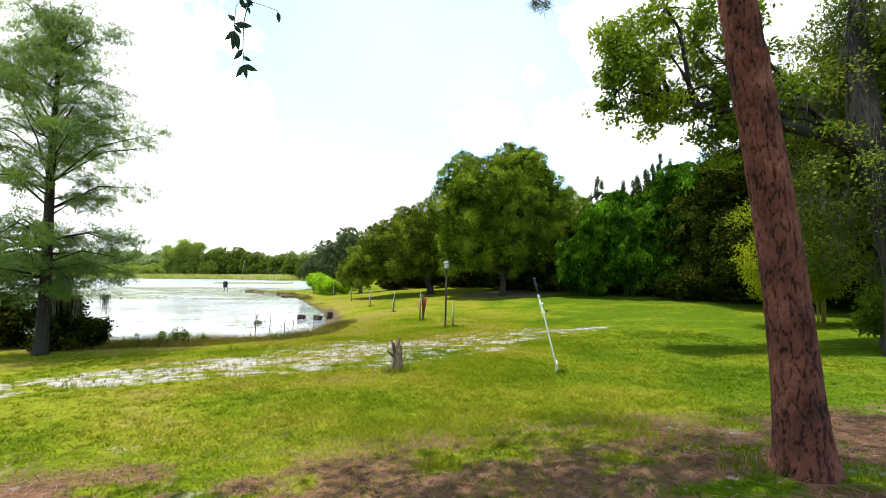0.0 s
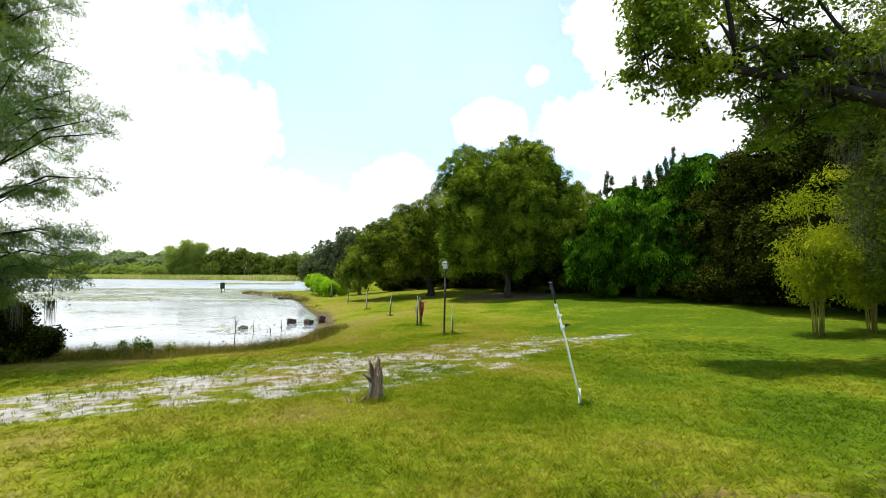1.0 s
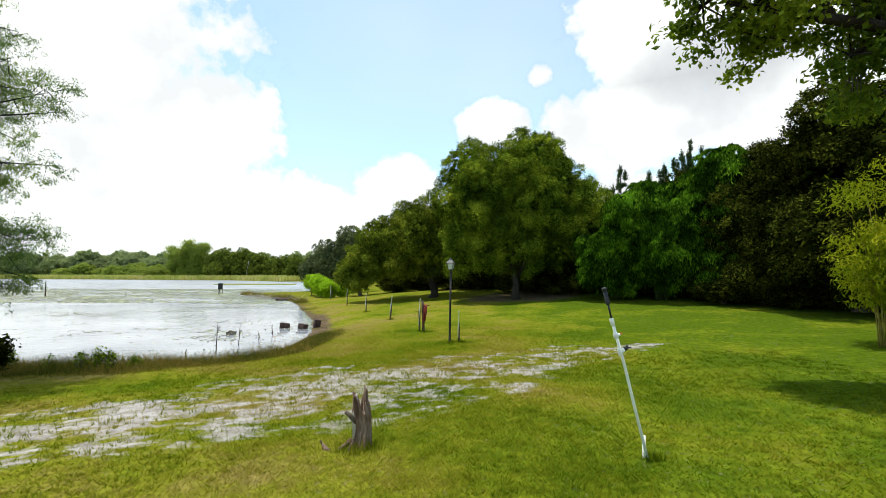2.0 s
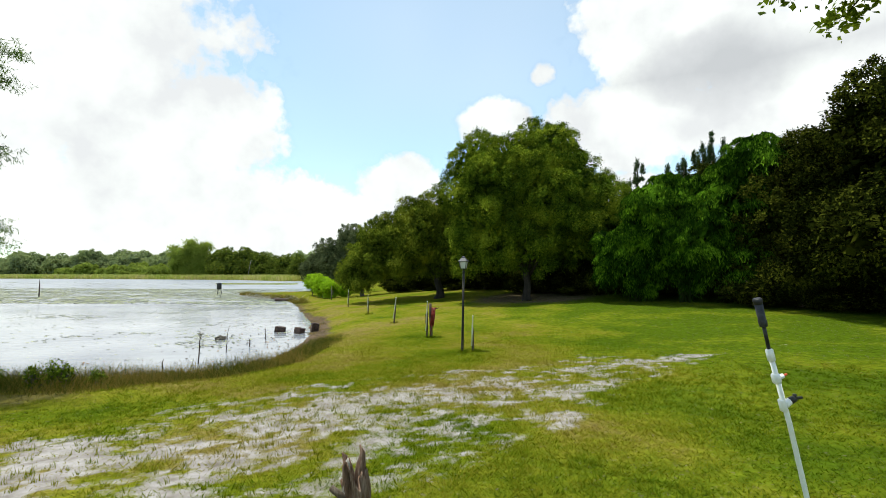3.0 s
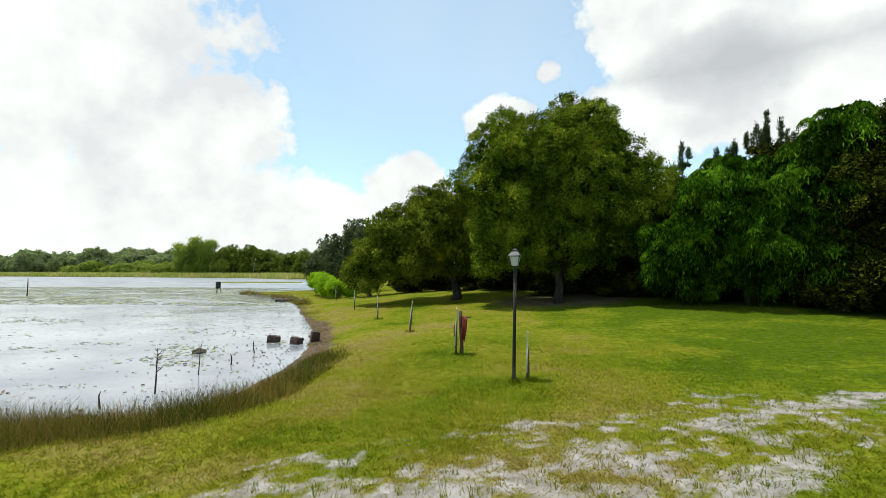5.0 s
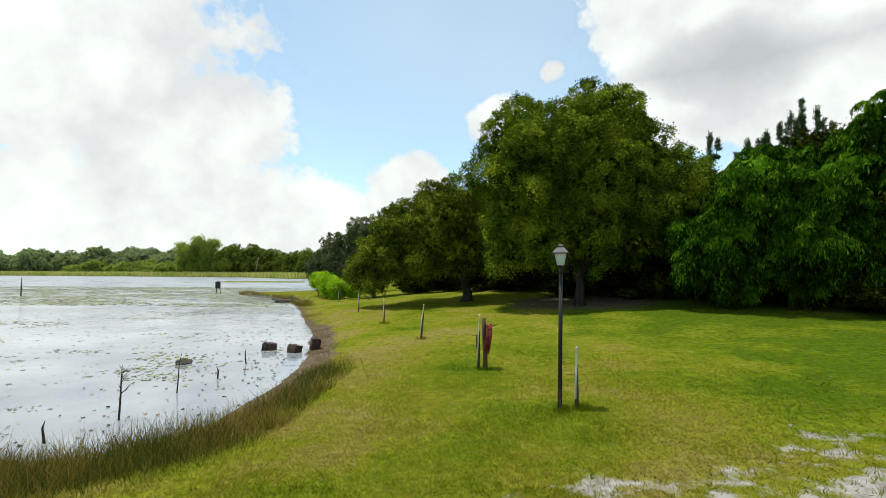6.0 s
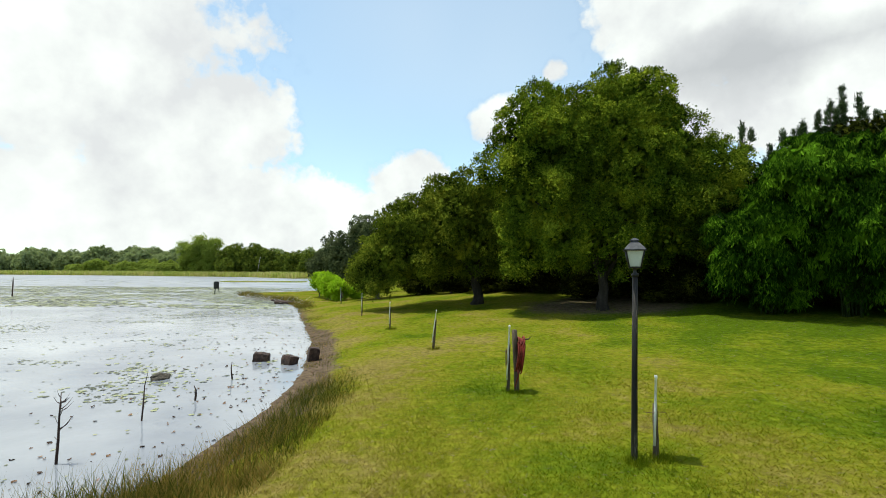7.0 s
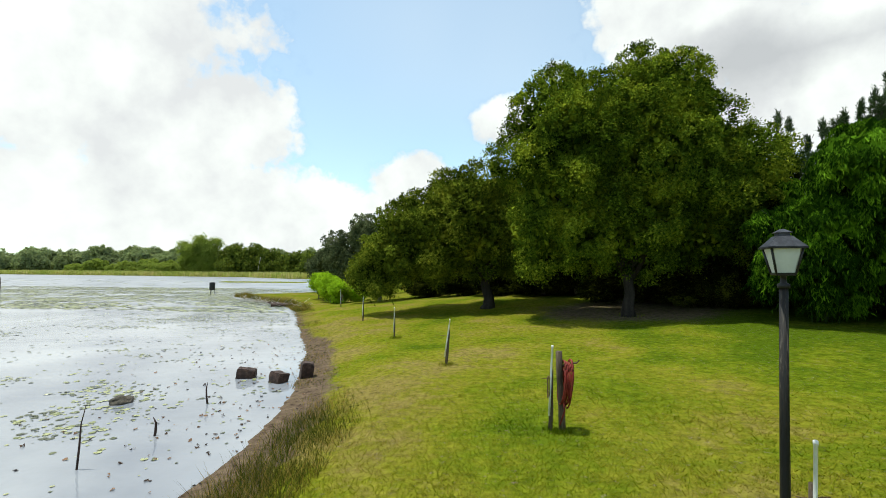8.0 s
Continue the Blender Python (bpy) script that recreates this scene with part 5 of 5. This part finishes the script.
def stake(x, y, tall, pipe, lean, label, seed, wood=0.03):
    g = random.Random(seed)
    ob = thing("marker_stake", on_ground(x, y, 0.0), label, "stake", "stakes along the shore")
    top = Vector((lean * tall, 0, tall))
    part("wooden_stake", Shape().ring([top * -0.15, top * 0.3 + Vector((0.008, 0, 0)), top * 0.7, top], [wood, wood * 0.95, wood * 0.85, wood * 0.75], 9, wobble=0.2).mesh("wooden_stake", M_POST), ob)
    a, b = Vector((-wood * 0.6, -wood - 0.012, tall * 0.25)), Vector((lean * pipe - wood * 0.3 + 0.005, -wood - 0.012, pipe))
    part("pipe", Shape().ring([a, a.lerp(b, 0.5), b - Vector((0, 0, 0.03)), b - Vector((0, 0, 0.028)), b, b + Vector((0, 0, 0.006))], [0.0145, 0.0145, 0.0145, 0.018, 0.018, 0.01], 12).mesh("pipe", M_PVC), ob, "white plastic pipe with a cap")
    w = Shape()
    w.ring([(-0.14, -0.04, tall * 0.86), (-0.03, -0.055, tall * 0.85), (0.03, -0.05, tall * 0.87), (0.13, 0.0, tall * 0.84), (0.19, 0.05, tall * 0.7)], [0.004] * 5, 5)
    part("wire", w.mesh("wire", M_WIRE), ob)
    return ob


STAKE = "weathered stake with a white plastic pipe wired to it"
stake(0.38, 17.56, 0.62, 0.95, 0.015, STAKE, 1, 0.033)
stake(-2.95, 25.05, 0.85, 1.12, 0.09, STAKE, 2, 0.035)
stake(-5.05, 29.4, 0.86, 1.05, 0.01, STAKE, 3)
stake(-7.5, 34.6, 0.95, 1.12, 0.02, STAKE, 4)
stake(-11.05, 42.7, 0.9, 1.15, 0.0, STAKE, 5)
hang = Shape()
wire_loop(hang, (0, 0, 0), 0.14, 4, 0.016, "x")
ob = tagged(new("garden_hose", hang.mesh("garden_hose", M_POST)), "pale coiled hose hung on a stake near the bushes", "hose")
ob.matrix_world = pose(-10.93, 42.62, on_ground(-11, 42.7)[2] + 0.62)


def hose_stand():
    x, y, z = on_ground(-0.98, 20.5, 0.0)
    ob = thing("hose_stand", (x, y, z), "weathered wooden post with a hook for a hose", "post")
    part("post", Shape().ring([(0.02, 0, -0.2), (0.015, 0, 0.3), (-0.01, 0, 0.75), (-0.02, 0, 1.12), (-0.02, 0, 1.13)], [0.05, 0.047, 0.046, 0.045, 0.03], 10, wobble=0.15).mesh("post", M_POST), ob)
    hook = Shape()
    hook.ring([(-0.02, 0.0, 0.9), (0.1, 0.02, 0.95), (0.24, 0.03, 0.96), (0.27, 0.03, 1.0)], [0.012] * 4, 8)
    part("hook", hook.mesh("hook", M_WIRE), ob)
    h = Shape()
    pts, turns, per = [], 12, 36
    for k in range(turns * per + 1):
        a, lap = 2 * math.pi * k / per, k / per
        r = 0.155 + 0.018 * math.sin(lap * 2.1) - 0.012 * math.cos(lap * 5.3)
        pts.append((0.055 + 0.055 * math.sin(lap * 1.35) + 0.01 * math.sin(a), r * math.cos(a), -0.04 - 0.02 * math.sin(lap * 1.7) + 1.8 * r * math.sin(a)))
    h.ring(pts, [0.0125] * len(pts), 6)
    h.ring([(0.03, -0.05, -0.28), (0.05, -0.06, -0.42), (0.0, -0.04, -0.62)], [0.0125] * 3, 7)
    c = tagged(new("garden_hose", h.mesh("garden_hose", M_HOSE)), "coiled dull red rubber hose hung on a post", "hose")
    c.matrix_world = pose(x + 0.015, y - 0.02, z + 0.73, 0, 4, 8)
    s = stake(x - 0.14, y + 0.05, 0.86, 1.2, 0.03, "dark stake with a white pipe and loose wire", 9, 0.032)
    loop = Shape()
    wire_loop(loop, (-0.03, -0.05, 0.62), 0.07, 2.2, 0.006, "x", 0.1, squash=2.0)
    part("cable", loop.mesh("cable", M_WIRE), s)


hose_stand()


def sprinkler_riser():
    """A leaning plastic riser with its fittings; built upright, then leant."""
    x, y, z = on_ground(2.30, 8.01, 0.0)
    ob = thing("sprinkler_riser", (x, y, z), "white plastic sprinkler riser leaning over, with a black head", "sprinkler")
    ob.matrix_world = pose(x - 0.03, y, z + 0.02) @ pose(0, 0, 0, 5, -14.7, 0)
    L = 1.64
    part("pipe", Shape().ring([(0, 0, -0.15), (0.004, 0, 0.5), (0.01, 0, 0.9), (0.0, 0, 1.3)], [0.0135] * 4, 14).mesh("pipe", M_PVC), ob)
    part("coupling", Shape().ring([(0, 0, 1.27), (0, 0, 1.275), (0, 0, 1.335), (0, 0, 1.34)], [0.015, 0.0195, 0.0195, 0.012], 14).mesh("coupling", M_PVC), ob)
    part("valve", Shape().ring([(0, 0, 1.14), (0, 0, 1.15), (0, 0, 1.19), (0, 0, 1.2)], [0.015, 0.023, 0.023, 0.015], 14).ring([(0, 0, 1.17), (0.04, 0, 1.175)], [0.017, 0.013], 10).mesh("valve", M_PVC), ob)
    part("handle", Shape().ring([(0.04, 0, 1.173), (0.062, 0, 1.18)], [0.007, 0.005], 8).mesh("handle", M_RED), ob, "small red valve handle")
    tee = part("tee", Shape().ring([(0, 0, 0.98), (0, 0, 0.985), (0, 0, 1.045), (0, 0, 1.05)], [0.015, 0.02, 0.02, 0.015], 14).ring([(0, 0, 1.005), (0.045, 0, 1.03)], [0.019, 0.018], 12).mesh("tee", M_PVC), ob)
    part("tap", Shape().ring([(0.042, 0, 1.028), (0.07, 0, 1.035), (0.072, 0, 1.036), (0.11, 0, 1.03)], [0.02, 0.018, 0.009, 0.008], 10).ring([(0.07, 0, 1.03), (0.075, 0, 1.06)], [0.007, 0.01], 8).mesh("tap", M_PLASTIC), tee, "black plastic tap")
    part("nipple", Shape().ring([(0, 0, 1.33), (0.003, 0, 1.49)], [0.0095, 0.0095], 10).mesh("nipple", M_PLASTIC), ob)
    head = part("sprinkler_head", Shape().ring([(0.003, 0, 1.47), (0.003, 0, 1.5), (0.003, 0, 1.51), (0.004, 0, 1.60)], [0.02, 0.022, 0.019, 0.021], 14).mesh("sprinkler_head", M_ROOF), ob, "grey sprinkler body")
    part("cap", Shape().ring([(0.004, 0, 1.597), (0.004, 0, 1.605), (0.004, 0, 1.625), (0.004, 0, 1.63)], [0.021, 0.024, 0.024, 0.019], 14).mesh("cap", M_PLASTIC), head)
    p = thing("support_stake", (x - 0.045, y + 0.035, z), "short white plastic stake holding the riser", "stake")
    part("pipe", Shape().ring([(0, 0, -0.15), (0.004, 0, 0.2)], [0.0155, 0.0155], 12).mesh("pipe", M_PVC), p)


sprinkler_riser()


def stump():
    ob = thing("tree_stump", on_ground(-0.53, 8.45, 0.02), "broken weathered brown tree stump with a splintered grey top", "stump")
    na, nz = 56, 26
    a = np.linspace(0, 2 * np.pi, na, endpoint=False)[None, :]
    t = np.linspace(0, 1, nz)[:, None]
    top = 0.46 + 0.07 * np.sin(a * 3 + 1) + 0.10 * (lattice(np.floor(a * 2.2), 0 * a, 3) - 0.5) + 0.03 * lattice(np.floor(a * 9), 0 * a, 4)
    z = -0.1 + (top + 0.1) * t
    r = 0.066 + 0.055 * np.exp(-np.maximum(z, 0) / 0.10) + 0.012 * step(0.25, 0.42, z) + 0.016 * np.sin(a * 5 + z * 3) + 0.02 * (fbm(a * 4, z * 2.5, 6) - 0.5) + 0.012 * np.sin(a * 11)
    x, y = r * np.cos(a) + 0.03 * np.sin(z * 7), r * np.sin(a)
    zz = np.concatenate([z, z[-1:] - 0.03, z[-1:] - 0.16], 0)
    x = np.concatenate([x, x[-1:] * 0.78, x[-1:] * 0.3], 0)
    y = np.concatenate([y, y[-1:] * 0.78, y[-1:] * 0.3], 0)
    n = nz + 2
    idx = np.arange(n * na).reshape(n, na)
    nxt = np.roll(idx, -1, 1)
    f = np.stack([idx[:-1], nxt[:-1], nxt[1:], idx[1:]], -1).reshape(-1, 4)
    part("trunk", mesh_from("trunk", np.stack([x, y, zz], -1).reshape(-1, 3), f, M_STUMP, True), ob)
    part("splinter", Shape().ring([(-0.03, -0.03, 0.1), (-0.045, -0.035, 0.35), (-0.04, -0.03, 0.54), (-0.035, -0.03, 0.58)], [0.04, 0.036, 0.018, 0.004], 7, wobble=0.4).mesh("splinter", M_PALEWOOD), ob, "bleached upright splinter")
    part("splinter", Shape().ring([(0.04, 0.0, 0.3), (0.045, 0.02, 0.52), (0.06, 0.01, 0.6), (0.04, 0.0, 0.66)], [0.05, 0.035, 0.02, 0.005], 7, wobble=0.5).mesh("splinter", M_STUMP), ob)
    part("branch_stub", Shape().ring([(-0.02, -0.04, 0.28), (-0.085, -0.08, 0.36), (-0.13, -0.10, 0.41)], [0.03, 0.023, 0.02], 8, wobble=0.3).mesh("branch_stub", M_POST), ob)
    part("bark_chip", Shape().ring([(-0.30, -0.10, 0.0), (-0.36, -0.06, 0.03), (-0.42, 0.0, 0.07)], [0.02, 0.026, 0.012], 7, wobble=0.4).mesh("bark_chip", M_STUMP), ob)
    for k, (bx, by) in enumerate(((-0.26, -0.1), (-0.12, -0.16), (0.16, -0.1), (0.1, 0.18))):
        part("root", Shape().ring([(bx * 0.3, by * 0.3, 0.1), (bx * 0.7, by * 0.7, 0.025), (bx * 1.1, by * 1.1, -0.02)], [0.035, 0.022, 0.008], 7, wobble=0.3).mesh("root", M_STUMP), ob)


stump()


# ---- things in the water ----
def block(x, y, w, d, h, turn, tilt, seed):
    bm = bmesh.new()
    bmesh.ops.create_cube(bm, size=1.0)
    bmesh.ops.scale(bm, vec=(w, d, h), verts=bm.verts)
    bmesh.ops.bevel(bm, geom=bm.edges[:], offset=0.02, segments=2, affect="EDGES")
    bmesh.ops.subdivide_edges(bm, edges=bm.edges[:], cuts=3, use_grid_fill=True)
    for v in bm.verts:
        v.co += Vector((1, 1, 1)) * 0.02 * (noise.noise(v.co * 7 + Vector((seed, 0, 0))))
        v.co *= 1 + 0.05 * noise.noise(v.co * 4 + Vector((0, seed, 0)))
    me = bpy.data.meshes.new("wooden_block")
    bm.to_mesh(me)
    bm.free()
    me.materials.append(M_WETWOOD)
    ob = tagged(new("wooden_block", me), "dark wet wooden block at the water's edge", "block", "blocks in the water")
    ob.matrix_world = pose(x, y, max(WATER - 0.1, on_ground(x, y)[2]) + h * 0.36, tilt, 8, turn)


block(-7.95, 24.95, 0.43, 0.30, 0.38, 14, 4, 1)
block(-6.96, 24.6, 0.36, 0.32, 0.38, -24, -6, 2)
block(-6.46, 25.1, 0.29, 0.32, 0.46, 30, 4, 3)


def rock(x, y, size, seed, label="dark rock showing above the water"):
    bm = bmesh.new()
    bmesh.ops.create_icosphere(bm, subdivisions=3, radius=1)
    for v in bm.verts:
        v.co *= 1 + 0.35 * noise.noise(v.co * 1.3 + Vector((seed, 0, 0))) + 0.1 * noise.noise(v.co * 4 + Vector((seed, 0, 0)))
        v.co = Vector((v.co.x * size[0], v.co.y * size[1], v.co.z * size[2]))
    me = bpy.data.meshes.new("rock")
    bm.to_mesh(me)
    bm.free()
    me.materials.append(M_ROCK)
    tagged(new("rock", me), label, "rock").matrix_world = pose(x, y, WATER + size[2] * 0.25, 0, 0, seed * 40)


rock(-9.3, 22.55, (0.21, 0.15, 0.12), 1)


def stick(x, y, tall, r, lean, label="thin dead stick standing in the shallow water", twigs=0, seed=1):
    g = random.Random(seed)
    ob = thing("dead_stick", (x, y, WATER), label, "stick", "sticks in the water")
    pts = [(lean * t * tall + 0.02 * g.uniform(-1, 1), 0.02 * g.uniform(-1, 1), tall * t) for t in (0, 0.35, 0.7, 1)]
    part("stem", Shape().ring([(0, 0, -0.4)] + pts, [r, r, r * 0.9, r * 0.7, r * 0.25], 7, wobble=0.3).mesh("stem", M_WETWOOD), ob)
    for k in range(twigs):
        z, a, l = tall * g.uniform(0.3, 0.95), g.uniform(0, 6.283), g.uniform(0.06, 0.17)
        b = Vector((lean * z, 0, z))
        e = b + Vector((math.cos(a) * l, math.sin(a) * l, l * g.uniform(0.5, 1.1)))
        part("twig", Shape().ring([b, b.lerp(e, 0.5) + Vector((0, 0, -0.02)), e], [0.006, 0.005, 0.002], 5).mesh("twig", M_WETWOOD), ob)


stick(-7.32, 17.86, 0.95, 0.018, 0.03, "bare dead sapling standing in the shallow water", 16, 3)
stick(-7.48, 19.65, 0.85, 0.014, 0.05, seed=4)
stick(-7.35, 20.9, 0.30, 0.022, 0.0, seed=5)
stick(-7.58, 22.69, 0.42, 0.02, 0.0, seed=6)
stick(-7.6, 16.75, 0.34, 0.02, 0.0, seed=8)
stick(-46.5, 52.8, 1.9, 0.07, 0.0, "dark post standing far out in the lake", 0, 7)


def feeder():
    ob = thing("duck_feeder", (-30.6, 60.5, WATER), "dark drum on thin legs standing in the lake", "feeder")
    part("drum", Shape().ring([(0, 0, 0.6), (0, 0, 0.63), (0, 0, 1.28), (0, 0, 1.32)], [0.25, 0.28, 0.28, 0.27], 18).mesh("drum", M_PLASTIC), ob)
    part("lid", Shape().ring([(0, 0, 1.32), (0, 0, 1.35), (0, 0, 1.42)], [0.32, 0.32, 0.08], 18).mesh("lid", M_PLASTIC), ob)
    for k in range(3):
        a = k * 2.094 + 0.4
        part("leg", Shape().ring([(0.2 * math.cos(a), 0.2 * math.sin(a), 0.65), (0.4 * math.cos(a), 0.4 * math.sin(a), -0.5)], [0.028, 0.028], 8).mesh("leg", M_ROOF), ob)


feeder()


def log(x, y, length, r, turn, label):
    s = Shape().ring([(-length / 2, 0, 0), (-length / 4, 0.03, 0.02), (length / 4, -0.02, 0.0), (length / 2, 0.02, 0.02)], [r, r * 0.95, r * 0.9, r * 0.6], 10, wobble=0.2)
    ob = tagged(new("log", s.mesh("log", M_WETWOOD)), label, "log")
    ob.matrix_world = pose(x, y, max(on_ground(x, y)[2], WATER) + r * 0.6, 0, 0, turn)


log(-16.9, 47.0, 1.5, 0.16, 10, "dark log lying at the water's edge")
log(-18.4, 49.6, 2.2, 0.09, -25, "bare driftwood log on the shore")


def brush():
    g = random.Random(15)
    s = Shape()
    for k in range(90):
        t = g.random()
        x, y = -15.2 - 8.5 * t + g.uniform(-0.7, 0.7), 46.5 + 7.5 * t + g.uniform(-0.8, 0.8)
        z = max(on_ground(x, y)[2], WATER)
        a, l = g.uniform(0, 6.283), g.uniform(0.4, 1.2)
        s.ring([(x, y, z), (x + math.cos(a) * l, y + math.sin(a) * l, z + g.uniform(0.02, 0.5))], [0.02, 0.008], 4)
    tagged(new("brushwood", s.mesh("brushwood", M_PALEWOOD)), "pale dry brushwood heaped on the lake shore", "brushwood", kind="stuff")


brush()


# ---- twigs hanging into view overhead ----
def hanging_twig():
    ob = thing("oak_twig", (-0.13, 1.65, 2.02), "thin hanging twig with narrow dark glossy leaves", "twig")
    s = Shape()
    s.ring([(0.06, 0.02, 0.6), (0.0, 0.0, 0.2), (0.0, 0, -0.04), (-0.012, 0, -0.1), (-0.012, 0, -0.19), (-0.006, 0, -0.25)], [0.004, 0.003, 0.0018, 0.0015, 0.0012, 0.0008], 5)
    s.ring([(0.0, 0, 0.02), (-0.04, 0, -0.04), (-0.045, 0, -0.11), (-0.042, 0, -0.15)], [0.0015, 0.0012, 0.001, 0.0007], 5)
    s.ring([(0.0, 0, -0.02), (0.06, 0, -0.04), (0.11, 0, -0.06)], [0.0012, 0.001, 0.0007], 5)
    part("stem", s.mesh("stem", M_WETWOOD), ob)
    lf = Shape()
    lf.v = [(0, 0, 0), (0.011, 0.002, -0.018), (0.0085, 0.003, -0.036), (0, 0, -0.055), (-0.0085, 0.003, -0.036), (-0.011, 0.002, -0.018), (0, -0.003, -0.02), (0, -0.003, -0.036)]
    lf.f = [(0, 1, 6), (1, 2, 7, 6), (2, 3, 7), (3, 4, 7), (4, 5, 6, 7), (5, 0, 6)]
    me = lf.mesh("leaf", M_TWIGLEAF)
    for x, z, turn, size in ((-0.006, -0.25, 8, 0.75), (-0.006, -0.245, -40, 0.95), (-0.012, -0.245, 70, 0.95), (-0.012, -0.19, -48, 0.9), (-0.012, -0.215, 60, 0.6), (-0.045, -0.1, 85, 1.1), (-0.045, -0.105, 40, 0.7),
                             (-0.044, -0.125, 10, 1.2), (-0.043, -0.13, -10, 1.1), (-0.042, -0.125, -55, 0.9), (-0.04, -0.09, -130, 0.8), (0.02, -0.025, -78, 0.95), (-0.01, -0.0, 35, 0.8), (0.105, -0.06, 5, 0.7), (0.0, -0.04, 15, 0.5), (-0.03, -0.01, 30, 0.8)):
        q = part("leaf", me, ob)
        q.matrix_local = pose(x, 0, z, 10, -turn, 0) @ Matrix.Scale(size, 4)


hanging_twig()


def needle_twig():
    ob = thing("pine_twig", (0.96, 2.2, 2.33), "thin pine twig with a tuft of long dark needles", "twig")
    part("stem", Shape().ring([(0.02, 0, 0.7), (0.01, 0, 0.25), (0.008, 0, 0.02), (-0.02, 0, -0.03)], [0.005, 0.004, 0.003, 0.002], 5).mesh("stem", M_WETWOOD), ob)
    v, f = leaf_cloud([(-0.015, 0, -0.03, 0.012, 0.012, 0.012), (0.03, 0, -0.03, 0.012, 0.012, 0.012)], 20, 8, 0.09, 0.012, 0.0, 0.02, 0.2)
    part("needles", mesh_from("needles", v, f, M_PINE_N), ob)


needle_twig()
